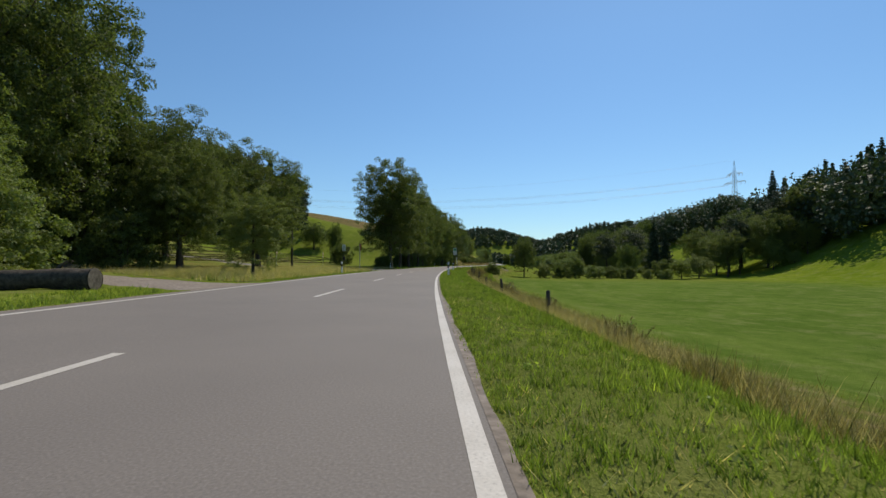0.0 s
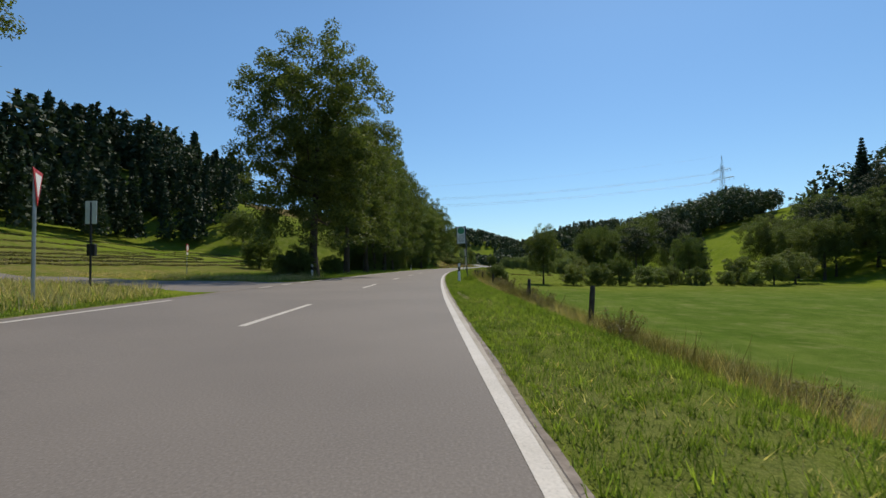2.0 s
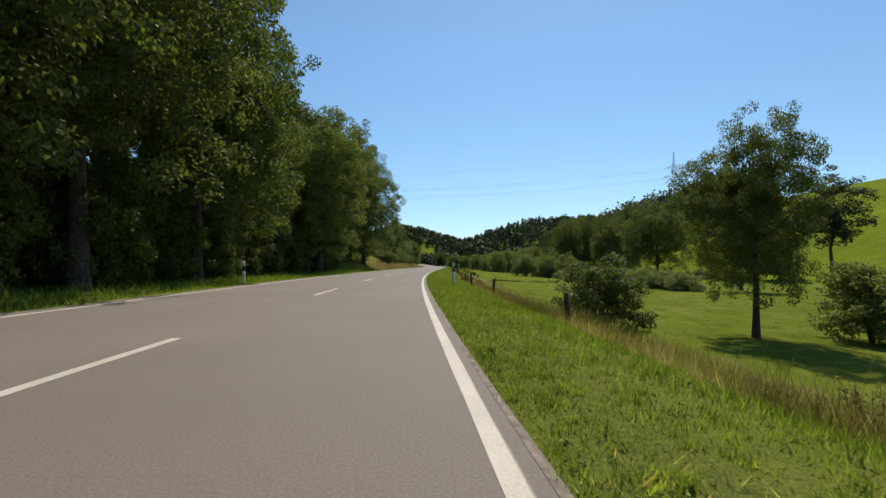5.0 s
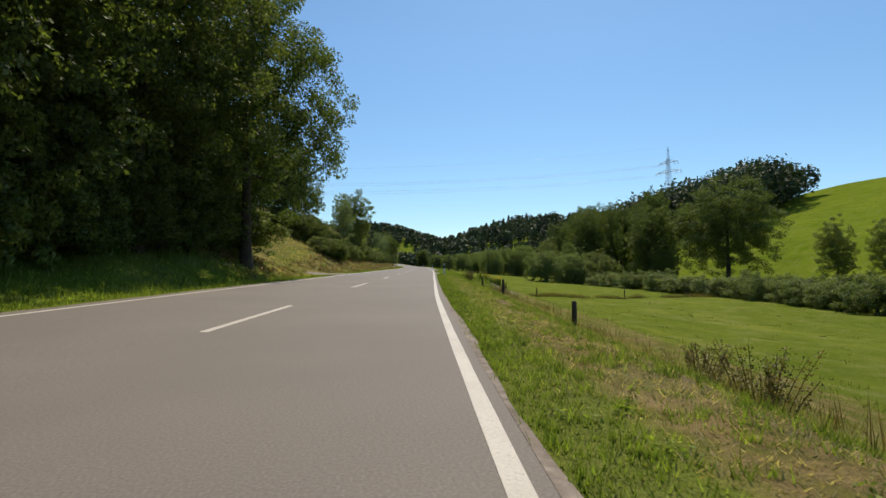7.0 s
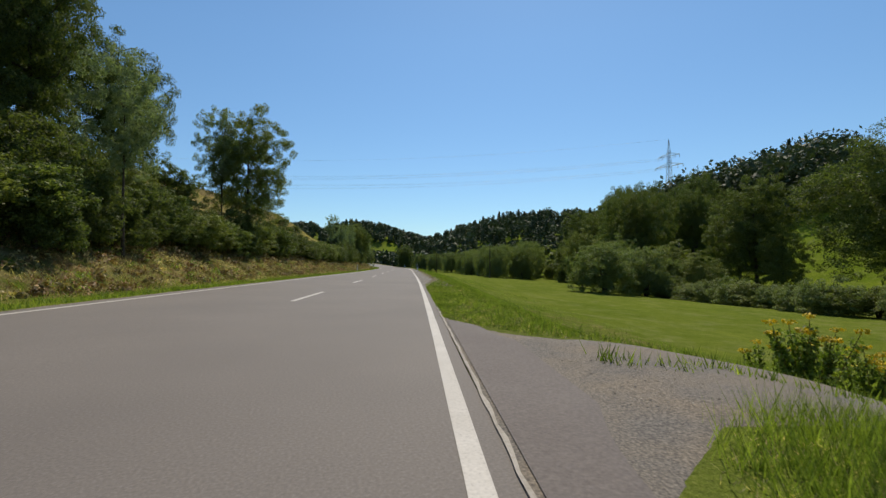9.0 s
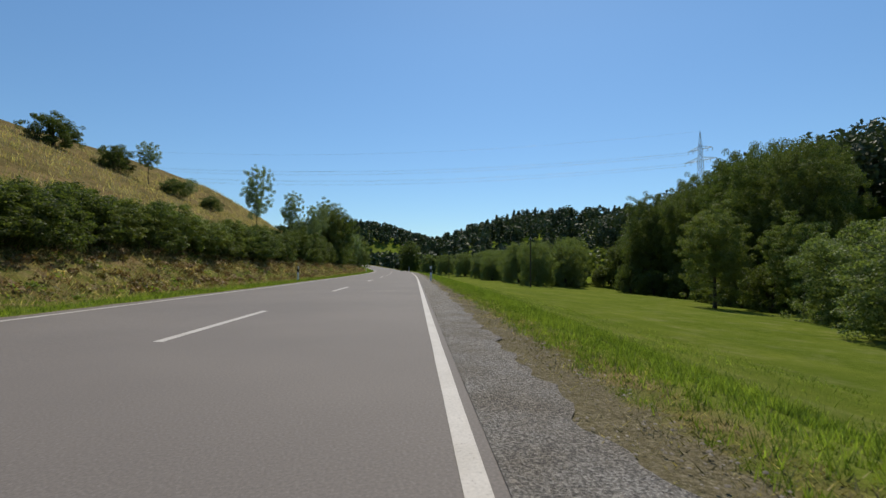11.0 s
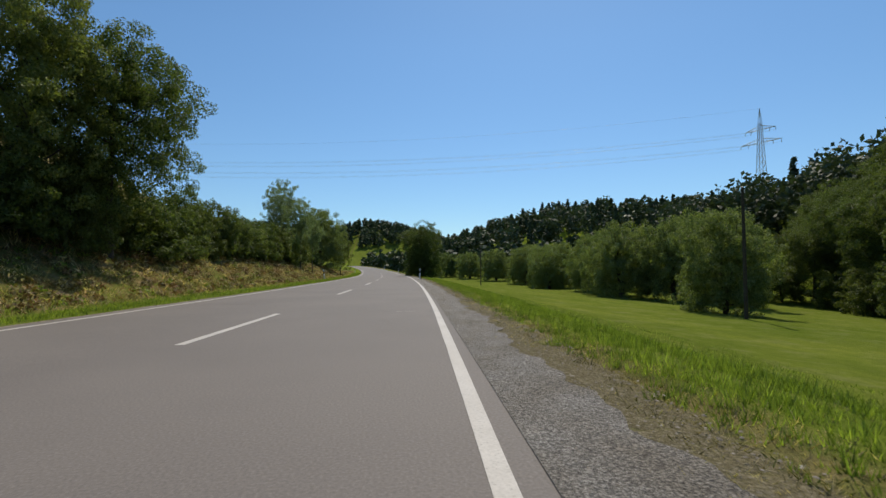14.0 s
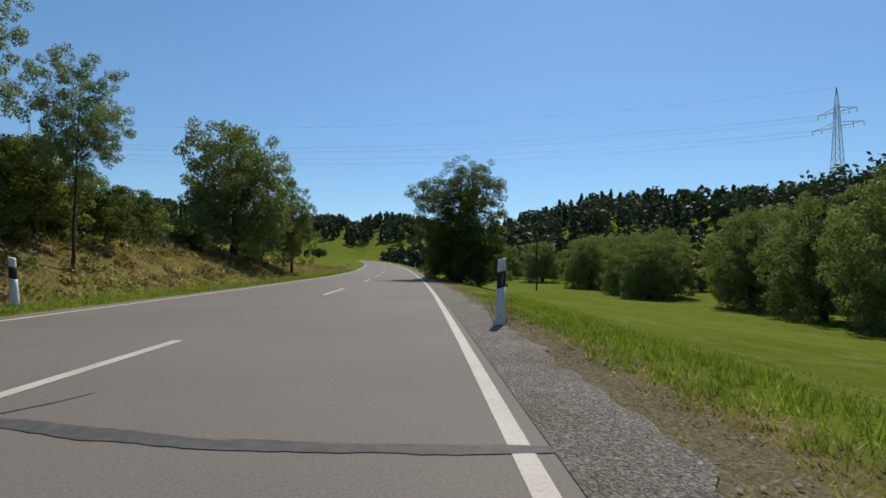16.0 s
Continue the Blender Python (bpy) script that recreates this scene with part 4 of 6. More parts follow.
# ---------------------------------------------------------------- side road, track, entries
def patch(name, label, centre_line, widths, mat, lift=0.012, rag=0.12, cross=6, square=True, over=0.005):
    """A paved strip along a bent line of (s, u) points, laid over the land with uneven edges."""
    pts = np.array(centre_line, dtype=float)
    t = np.linspace(0, len(pts) - 1, 40)
    s = np.interp(t, range(len(pts)), pts[:, 0])
    u = np.interp(t, range(len(pts)), pts[:, 1])
    w = np.interp(t, range(len(pts)), widths)
    ds, du = np.gradient(s), np.gradient(u)
    n = np.hypot(ds, du)
    rows = []
    for k in range(cross):
        q = k / (cross - 1) - 0.5
        e = rag * (wob(s * 3.0, u * 3.0, 1.0, k) if k in (0, cross - 1) else 0)
        ss, uu = (s + np.sign(-du) * (w * q + e), u) if square else (s - du / n * (w * q + e), u + ds / n * (w * q + e))
        x, y = plan(ss, uu)
        z = np.maximum(land(ss, uu), np.where(np.abs(uu) < 3.75, rise(ss) + np.where(uu < 0, bank_left(ss) * np.clip(-uu / 3.45, 0, 1.1), 0), -99)) + over + lift * smooth(3.9, 5.5, np.abs(uu))
        if k in (0, cross - 1):
            z = z - 0.10 * smooth(3.7, 4.3, np.abs(uu))
        rows.append(np.stack([x, y, z], -1))
    v = np.stack(rows, 1).reshape(-1, 3)
    return tagged(new(name, mesh_of(name, v, grid_faces(40, cross), mat, True)), label, "road", kind="structure")


DIRT = speckled("dirt_track", [(0.3, (0.13, 0.108, 0.088)), (0.55, (0.235, 0.195, 0.165)), (0.75, (0.34, 0.29, 0.25))], 9, 0.95, (0.7, (0.8, 0.78, 0.72)), 0.6, 0.02)
OLD_TAR = speckled("old_asphalt", [(0.34, (0.068, 0.061, 0.055)), (0.5, (0.125, 0.112, 0.099)), (0.68, (0.22, 0.195, 0.165))], 62, 0.9, (1.3, (1.35, 1.22, 1.02)), 0.5, 0.008)
APRON = speckled("apron_asphalt", [(0.3, (0.115, 0.098, 0.088)), (0.55, (0.150, 0.128, 0.116)), (0.8, (0.19, 0.165, 0.148))], 50, 0.85, (0.9, (0.88, 0.86, 0.86)), 0.3, 0.004)
TAR = speckled("tar_seal", [(0.3, (0.062, 0.058, 0.056)), (0.55, (0.085, 0.081, 0.078)), (0.8, (0.13, 0.122, 0.115))], 14, 0.7, (1.5, (0.8, 0.8, 0.8)), 0.2, 0.003)
patch("road", "grey asphalt side road joining the main road", [(62.5, -3.66), (63.6, -7), (66.5, -13), (70, -22), (73, -34), (73, -60)], [17, 11, 7, 6, 5.5, 5.5], ASPHALT, 0.02, 0.1)
patch("pavement", "unpaved track leading off between trees", [(17.0, -3.70), (18.2, -6), (21.5, -11), (27, -17), (35, -23), (45, -31)], [9, 5.5, 4.2, 4.0, 4, 4], DIRT, 0.03, 0.2)
patch("pavement", "worn gravelly asphalt field entry off the road", [(198.0, 3.345), (198.0, 3.8), (198.1, 4.6), (198.3, 6.0), (198.4, 7.5), (198.5, 9), (198.6, 11.5)], [8.0, 5.8, 3.7, 3.0, 2.6, 2.4, 2.0], OLD_TAR, 0.03, 0.22, 10)
patch("pavement", "smooth brownish asphalt apron along the road edge", [(198.0, 3.40), (198.05, 3.55), (198.15, 3.8), (198.3, 4.05)], [7.4, 6.6, 5.2, 3.6], APRON, 0.03, 0.10, 8, True, 0.012)
patch("pavement", "gravelly entry on the bank side of the road", [(191.5, -3.70), (191.5, -4.8), (191.2, -6.4), (190.4, -8.6)], [9.5, 7.8, 5.5, 3.6], DIRT, 0.03, 0.25, 8)

# gravel shoulder
SG = np.arange(213, 420, 0.16)
tagged(new("gravel_shoulder", strip("gravel_shoulder", SG, 3.4, 5.2, 0.006, GRAVEL, 8, lambda s, q: 3.30 + (0.66 + 0.12 * wob(s, s, 0.5) + 0.12 * wob(s, s, 2.1, 3) + 0.03 * wob(s, s, 6.3, 1) + 0.02 * wob(s, s, 15.7, 2)) * smooth(212, 224, s) * q)), "grey gravel shoulder beside the road", "shoulder", kind="structure")
DUST = speckled("sandy_dust", [(0.3, (0.32, 0.285, 0.24)), (0.5, (0.40, 0.36, 0.31)), (0.75, (0.46, 0.42, 0.37))], 40, 0.95, (1.6, (0.8, 0.79, 0.76)), 0.4, 0.006)
SG1 = np.arange(40.4, 112, 0.4)
tagged(new("dusty_edge", strip("dusty_edge", SG1, 3.2, 3.4, 0.0045, DUST, 3, lambda s, q: R_EDGE + 0.05 + np.interp(s, LINE_S, LINE_U) + (0.085 + 0.02 * wob(s, s, 0.7) + 0.015 * wob(s, s, 3.1, 1.0)) * smooth(40, 52, s) * (1 - smooth(94, 112, s)) * q)), "pale dust along the edge of the asphalt", "shoulder", kind="structure")
SG4 = np.arange(192.6, 203.8, 0.2)
tagged(new("dusty_edge", strip("dusty_edge", SG4, 3.36, 3.4, 0.012, DUST, 3, lambda s, q: 3.345 + 0.012 * wob(s, s, 2.3) + (0.025 + 0.018 * wob(s, s, 4.1, 1.0)) * q)), "thin pale dust seam along the edge of the asphalt", "shoulder", kind="structure")
SG2 = np.arange(-20, 195.2, 0.4)
tagged(new("dirt_edge", strip("dirt_edge", SG2, 3.4, 3.8, 0.003, DIRT, 3, lambda s, q: 3.30 + (0.045 + 0.03 * wob(s, s, 0.7) + 0.03 * wob(s, s, 3.1, 1.0) + 0.08 * np.clip(wob(s, s, 0.23, 5.0), 0, 1)) * q)), "bare dirt along the edge of the asphalt", "shoulder", kind="structure")
SG3 = np.arange(-20, 420, 0.8)
tagged(new("dirt_edge", strip("dirt_edge", SG3, -3.7, -4.1, 0.004, DIRT, 3, lambda s, q: -3.70 - (0.14 + 0.10 * wob(s, s, 0.8, 2.0)) * q)), "bare dirt along the edge of the asphalt", "shoulder", kind="structure")

# junction dashes, tar seals
for i in range(6):
    tagged(new("junction_dash", marking("junction_dash", 59.2 + 2.65 * i, 60.5 + 2.65 * i, -L_EDGE, 0.13, 0.03)), "short white painted dash across the junction", "road marking", "junction dashes")


def seal(line, width, label, mat=TAR):
    """A poured seam on the asphalt along (s, u) points, of uneven width."""
    pts = np.array(line, dtype=float)
    q = np.linspace(0, len(pts) - 1, 70)
    uu = np.interp(q, range(len(pts)), pts[:, 1])
    sc = np.interp(q, range(len(pts)), pts[:, 0]) + 0.018 * wob(uu, uu, 2.0, pts[0, 0]) + 0.006 * wob(uu, uu, 9.0, 1.0)
    q = q / q[-1]
    half = width / 2 * (0.85 + 0.25 * wob(uu, uu, 1.3, 2 + pts[0, 0]) + 0.15 * wob(uu, uu, 7.0, pts[0, 0])) * (0.25 + 0.75 * smooth(0, 0.2, q) * (1 - 0.5 * smooth(0.85, 1, q)))
    rows = []
    for e in (-1, 1):
        ss = sc + e * half
        x, y = plan(ss, uu)
        z = rise(ss) + 0.0045 + np.where(uu < 0, bank_left(ss) * np.clip(-uu / 3.45, 0, 1), 0)
        rows.append(np.stack([x, y, z], -1))
    v = np.stack(rows, 1).reshape(-1, 3)
    tagged(new("tar_seal", mesh_of("tar_seal", v, grid_faces(70, 2)[:, ::-1], mat)), label, "road repair")


seal([(337.75, -0.9), (337.6, -0.3), (337.42, 0.3), (337.2, 1.0), (337.04, 1.7), (336.97, 2.4), (336.95, 3.32)], 0.17, "dark tar seam across the grey asphalt")
seal([(337.6, -3.5), (337.75, -2.2), (337.8, -1.0)], 0.12, "dark tar seam across the grey asphalt")
seal([(338.0, 0.56), (337.75, 0.46), (337.5, 0.30)], 0.05, "short tar seam branching off the long one")
seal([(319.1, 1.0), (319.05, 1.6), (319.0, 2.2)], 0.045, "thin dark crack seam across the lane")
seal([(319.0, 3.0), (319.0, 3.3)], 0.05, "thin dark crack seam across the lane")
seal([(305.8, 2.95), (305.8, 3.3)], 0.05, "thin dark crack seam across the lane")
seal([(305.8, 2.3), (305.8, 2.7)], 0.03, "thin pale filled crack across the lane", PAINT)
seal([(279.8, 2.4), (279.8, 2.85)], 0.03, "thin pale filled crack across the lane", PAINT)
seal([(279.9, 3.05), (279.9, 3.3)], 0.05, "thin dark crack seam across the lane")
seal([(308.6, -2.4), (308.4, -1.0)], 0.04, "thin dark crack seam across the lane")
seal([(276.4, 2.9), (276.4, 3.28)], 0.05, "thin dark crack seam across the lane")
seal([(253.4, 2.95), (253.4, 3.28)], 0.04, "thin dark crack seam across the lane")
seal([(253.6, 1.35), (253.6, 2.75)], 0.035, "thin pale filled crack across the lane", PAINT)


# ---------------------------------------------------------------- grass and weeds
def grassy(name, a, b, glow=0.3, tint=(0.20, 0.17, 0.05)):
    """Blades: tone by blade, by patch, light passing through."""
    m = leafy(name, a, b, tint, glow)
    t = m.node_tree
    n = noise_tex(t, 0.9, 5, 0.7)
    f = ramp(t, n.outputs[0], [(0.34, (0.66, 0.70, 0.60)), (0.5, (1.0, 1.0, 1.0)), (0.66, (1.35, 1.26, 1.20))]).outputs[0]
    fine = noise_tex(t, 9.0, 3, 0.6)
    f = mixed(t, 1.0, f, ramp(t, fine.outputs[0], [(0.36, (0.45, 0.50, 0.42)), (0.5, (1.0, 1.0, 1.0)), (0.64, (1.55, 1.45, 1.40))]).outputs[0], "MULTIPLY")
    b_ = t.nodes["Principled BSDF"]
    source = b_.inputs["Base Color"].links[0].from_socket
    toned = mixed(t, 1.0, source, f, "MULTIPLY")
    for link in list(source.links):
        if link.to_node != toned.node:
            t.links.new(toned, link.to_socket)
    return m


BLADE = grassy("grass_blade", (0.055, 0.090, 0.012), (0.27, 0.35, 0.080), 0.48, (0.15, 0.19, 0.04))
TURF = grassy("turf", (0.035, 0.055, 0.012), (0.21, 0.235, 0.070), 0.35, (0.17, 0.16, 0.05))
STRAW = grassy("dry_grass", (0.27, 0.215, 0.115), (0.58, 0.49, 0.31), 0.45, (0.38, 0.31, 0.18))
DRY_WEED = grassy("dry_weed", (0.19, 0.150, 0.078), (0.52, 0.43, 0.275), 0.4, (0.33, 0.26, 0.15))
WEED = grassy("weed", (0.075, 0.072, 0.028), (0.22, 0.175, 0.080), 0.3)
BRACKEN = grassy("bracken", (0.12, 0.062, 0.028), (0.29, 0.175, 0.085), 0.15)


def blades(name, label, seed, s, u, height, width, mat, per=4, spread=0.06, lean=0.45):
    """Tufts of thin blades standing on the land, joined in one mesh."""
    rng = np.random.default_rng(seed)
    n = len(s) * per
    ss = np.repeat(s, per) + rng.normal(size=n) * spread
    uu = np.repeat(u, per) + rng.normal(size=n) * spread
    x, y = plan(ss, uu)
    z = land(ss, uu) - 0.01
    p = np.stack([x, y, z], -1)
    a = rng.uniform(0, 6.283, n)
    h = np.repeat(height, per) * rng.uniform(0.55, 1.15, n)
    side = np.stack([np.cos(a), np.sin(a), 0 * a], 1) * (np.asarray(width) * rng.uniform(0.7, 1.3, n))[:, None]
    b = rng.uniform(0, 6.283, n)
    tip = np.stack([np.cos(b) * lean * h, np.sin(b) * lean * h, h], 1) * np.minimum(1, rng.uniform(0.6, 1.2, n))[:, None]
    v = np.stack([p - side, p + side, p + tip], 1).reshape(-1, 3)
    return tagged(new(name, mesh_of(name, v, np.arange(n * 3).reshape(-1, 3), mat)), label, "grass", kind="stuff")


_g = np.random.default_rng(77)


def spots(n, s0, s1, u0, u1, power=1.0, keep=None):
    s = _g.uniform(s0, s1, n)
    u = u0 + (u1 - u0) * _g.uniform(0, 1, n) ** power
    if keep is not None:
        k = keep(s, u)
        s, u = s[k], u[k]
    return s, u


def clear_right(s, u):
    """True away from the field entry and the gravel."""
    entry = (np.abs(s - 198.1) < np.interp(u, [3, 3.8, 4.6, 6, 16], [3.9, 2.7, 1.7, 1.4, 1.25])) & (u < 16)
    gravel = (s > 212) & (u < 3.42 + (0.98 + 0.20 * wob(s, u, 1.4, 3.0) + 0.12 * wob(s, u, 4.1, 1.0)) * smooth(212, 224, s))
    bare = np.zeros(np.shape(s), dtype=bool)
    for a, b, c, d in WORN:
        bare |= ((s - a) / (c / 2)) ** 2 + ((u - b) / (d / 2)) ** 2 < 0.8
    return ~entry & ~gravel & ~bare


def clear_left(s, u):
    v = -u
    track = np.abs(s - np.interp(v, [3.6, 6, 11, 17], [17, 18.5, 21.5, 27])) < np.interp(v, [3.6, 6, 11, 17], [4.5, 2.8, 2.3, 2.8])
    side = np.abs(s - np.interp(v, [3.4, 7, 13, 22], [62.5, 64, 66.5, 70])) < np.interp(v, [3.4, 7, 13, 22], [8.5, 5.6, 3.7, 3.2])
    entry = (np.abs(s - 191.2) < np.interp(v, [3.5, 5.5, 7.5, 9.5], [4.8, 3.9, 2.9, 2.1])) & (v < 9.6)
    return ~track & ~side & ~entry


s_, u_ = spots(110000, -2, 350, 3.38, 6.6, 1.4, clear_right)
blades("verge_turf", "matted low turf of the verge", 24, s_, u_, 0.022 + 0.03 * _g.uniform(0, 1, len(s_)), 0.0085, TURF, 2, 0.03, 1.1)


def worn_verge(s, u):
    """True where the thin dry part of the verge lets earth and straw show."""
    return (s > 138) & (s < 196) & (u > 3.95) & (u < 5.9)


s_, u_ = spots(92000, -2, 350, 3.40, 7.2, 1.45, lambda s, u: clear_right(s, u) & ~(worn_verge(s, u) & (wob(s * 3, u * 3, 0.9, 2.0) > 0.05)))
blades("verge_grass", "short green verge grass beside the road", 1, s_, u_, 0.05 + (0.05 + 0.09 * smooth(3.7, 5.2, u_)) * _g.uniform(0, 1, len(s_)) ** 1.4 + 0.05 * smooth(0.3, 0.9, wob(s_, u_, 0.6, 9)), 0.0048, BLADE, 12, 0.036, 0.42)
s_, u_ = spots(60000, -2, 350, 3.45, 8.5, 1.2, lambda s, u: clear_right(s, u) & ((wob(s, u, 0.55, 4.0) + 0.5 * wob(s, u, 2.3, 1.0) > 0.12 - 0.67 * smooth(138, 150, s) * smooth(4.0, 4.5, u) * (1 - smooth(5.6, 6.4, u))) & (s < 213) | (s > 213) & (u > 4.3) & (u < 5.0) & (wob(s, u, 1.7, 2.0) > -0.1)))
blades("dry_verge_grass", "dry yellowed grass in the verge", 2, s_, u_, 0.03 + 0.08 * _g.uniform(0, 1, len(s_)), 0.0038, STRAW, 5, 0.05, 0.9)
s_, u_ = spots(18000, -2, 380, 7.0, 13, 1.5, clear_right)
blades("meadow_grass", "meadow grass below the road", 3, s_, u_, 0.07 + 0.08 * _g.uniform(0, 1, len(s_)), 0.008, BLADE, 5, 0.16, 0.6)
s_, u_ = spots(46000, -2, 190, 6.3, 8.8, 1.2, lambda s, u: (wob(s, u, 0.33, 2.0) > -0.30 + 0.5 * smooth(110, 140, s)) & clear_right(s, u))
blades("dry_weeds", "tall pale dry grass along the ditch", 4, s_, u_, (0.22 + 0.46 * _g.uniform(0, 1, len(s_)) ** 1.3) * (1 - 0.45 * smooth(120, 150, s_)), 0.0042, DRY_WEED, 6, 0.10, 0.45)
s_, u_ = spots(20000, -2, 62, 6.6, 9.0, 1.0, lambda s, u: wob(s, u, 0.6, 8.0) > -0.5)
blades("dry_weeds", "pale straw-coloured dead grass along the ditch", 23, s_, u_, 0.20 + 0.34 * _g.uniform(0, 1, len(s_)) ** 1.3, 0.0050, DRY_WEED, 5, 0.10, 0.6)
s_, u_ = spots(24000, -2, 190, 6.4, 9.8, 1.0, lambda s, u: (wob(s, u, 0.45, 6.0) > 0.45 - 0.45 * smooth(50, 66, s) + 0.35 * smooth(110, 140, s)) & clear_right(s, u))
blades("ditch_weeds", "brown-green weeds along the ditch", 5, s_, u_, (0.2 + 0.45 * _g.uniform(0, 1, len(s_)) ** 1.5) * (1 - 0.4 * smooth(120, 150, s_)), 0.007, WEED, 6, 0.12, 0.5)
s_, u_ = spots(7000, 58, 135, 6.8, 10.6, 1.0, lambda s, u: wob(s, u, 0.6, 3.0) > -0.1)
blades("ditch_grass", "tall green grass and herbs along the ditch", 16, s_, u_, 0.25 + 0.4 * _g.uniform(0, 1, len(s_)), 0.006, BLADE, 6, 0.12, 0.4)
s_, u_ = spots(1500, 0, 190, 6.8, 9.6, 1.0, lambda s, u: wob(s, u, 0.5, 1.0) > 0.1)
blades("dock_stalks", "rusty brown seeding dock stalks along the ditch", 17, s_, u_, 0.45 + 0.5 * _g.uniform(0, 1, len(s_)), 0.012, BRACKEN, 3, 0.05, 0.16)
s_, u_ = spots(700, 128, 200, 12, 42, 1.3, None)
blades("tussocks", "small tussocks in the grazed meadow", 25, s_, u_, 0.06 + 0.14 * _g.uniform(0, 1, len(s_)), 0.010, TURF, 16, 0.16, 0.7)
# taller growth along the field fence and under the bus stop
_q = _g.uniform(0, 1, 2600)
s_, u_ = 200.5 + 14 * _q + _g.normal(size=2600) * 0.35, 13.2 + 44 * _q
_k = wob(s_, u_, 0.5, 3.0) > -0.15
s_, u_ = s_[_k], u_[_k]
blades("fence_grass", "dark uncut grass along the field fence", 18, s_, u_, 0.25 + 0.40 * _g.uniform(0, 1, len(s_)), 0.012, WEED, 7, 0.22, 0.6)
s_, u_ = 70.4 + _g.normal(size=260) * 0.22, 4.75 + _g.normal(size=260) * 0.2
blades("sign_grass", "long uncut grass round the foot of the sign post", 19, s_, u_, 0.25 + 0.45 * _g.uniform(0, 1, len(s_)), 0.006, BLADE, 6, 0.06, 0.35)
s_, u_ = spots(34000, -2, 400, -4.0, -7.0, 1.3, lambda s, u: clear_left(s, u))
blades("verge_grass", "bright green mown verge strip", 6, s_, u_, 0.08 + 0.12 * _g.uniform(0, 1, len(s_)) ** 2, 0.010, BLADE, 4, 0.08)
s_, u_ = spots(15000, 20, 75, -5.2, -22, 1.4, lambda s, u: clear_left(s, u))
blades("roadside_grass", "long seeding grass by the junction", 7, s_, u_, 0.25 + 0.35 * _g.uniform(0, 1, len(s_)), 0.010, STRAW, 4, 0.12)
s_, u_ = spots(16000, 20, 180, -5.2, -16, 1.2, lambda s, u: clear_left(s, u))
blades("roadside_grass", "uneven green grass under the trees", 8, s_, u_, 0.15 + 0.3 * _g.uniform(0, 1, len(s_)), 0.012, BLADE, 4, 0.12)
s_, u_ = spots(22000, 175, 420, -5.8, -9.4, 0.9, lambda s, u: clear_left(s, u) & (wob(s * 1.4, u * 2.2, 0.9, 2.0) > -0.2))
blades("bank_weeds", "dry brown bracken and weeds on the bank", 9, s_, u_, 0.08 + 0.26 * _g.uniform(0, 1, len(s_)) ** 1.5, 0.010, BRACKEN, 5, 0.12, 1.1)
s_, u_ = spots(12000, 175, 420, -5.6, -9.6, 1.0, lambda s, u: clear_left(s, u))
blades("bank_grass", "pale grass and green weeds on the bank", 10, s_, u_, 0.08 + 0.25 * _g.uniform(0, 1, len(s_)) ** 1.5, 0.010, STRAW, 5, 0.12, 0.9)
s_, u_ = spots(16000, 180, 400, -9, -30, 1.3, lambda s, u: clear_left(s, u))
blades("hill_grass", "tall dry grass on the hillside", 11, s_, u_, 0.25 + 0.35 * _g.uniform(0, 1, len(s_)), 0.020, STRAW, 4, 0.2)

s_, u_ = spots(700, 196.6, 200, 4.6, 7.5, 1.0, lambda s, u: np.abs(s - 198.25 + 0.12 * np.sin(u * 4)) < 0.22)
blades("verge_grass", "tufts of grass between the wheel tracks of the entry", 12, s_, u_, 0.08 + 0.16 * _g.uniform(0, 1, len(s_)), 0.009, BLADE, 4, 0.07, 0.5)
s_, u_ = spots(26000, 134, 196.5, 3.9, 6.1, 1.0, lambda s, u: clear_right(s, u) & (wob(s * 2, u * 2, 0.9, 2.0) > -0.5))
blades("dry_verge_grass", "flattened straw in the thin part of the verge", 26, s_, u_, 0.015 + 0.05 * _g.uniform(0, 1, len(s_)), 0.0045, STRAW, 5, 0.06, 1.3)
# ragged grass and weeds growing into the gravel
s_, u_ = spots(9000, 212, 352, 3.75, 4.8, 0.7, lambda s, u: wob(s * 1.3, u * 2.0, 1.1, 3.0) > 0.45 - 0.9 * smooth(3.9, 4.4, u))
blades("verge_weeds", "low dry weeds at the rim of the gravel", 13, s_, u_, 0.02 + 0.05 * _g.uniform(0, 1, len(s_)), 0.006, WEED, 6, 0.07, 1.2)
s_, u_ = spots(16000, 212, 352, 3.9, 5.0, 0.9, lambda s, u: wob(s * 1.1, u * 2.4, 0.9, 8.0) > 0.3 - 0.6 * smooth(3.95, 4.4, u))
blades("dry_verge_grass", "straw and dead grass at the rim of the gravel", 14, s_, u_, 0.015 + 0.045 * _g.uniform(0, 1, len(s_)), 0.0036, STRAW, 5, 0.09, 1.2)
# clover and flat weeds in the verge
s_, u_ = spots(2600, -2, 210, 3.45, 6.5, 1.0, lambda s, u: clear_right(s, u) & (wob(s * 2.0, u * 2.0, 0.8, 5.0) > 0.25))
_x, _y = plan(s_, u_)
_c = np.stack([_x, _y, land(s_, u_) + 0.035], -1)
tagged(new("verge_weeds", mesh_of("verge_weeds", *leaves(_g, _c, _g.uniform(0.04, 0.11, len(_c)), 22, 0.017, 0.5), BLADE)), "clover and broad-leaved weeds in the verge grass", "weeds", kind="stuff")
s_, u_ = spots(30000, -2, 212, 3.6, 8.0, 1.2, lambda s, u: clear_right(s, u) & (wob(s * 1.7, u * 1.7, 0.9, 7.0) + 0.4 * wob(s, u, 0.2, 2.0) > 0.30 + 0.35 * smooth(138, 150, s)))
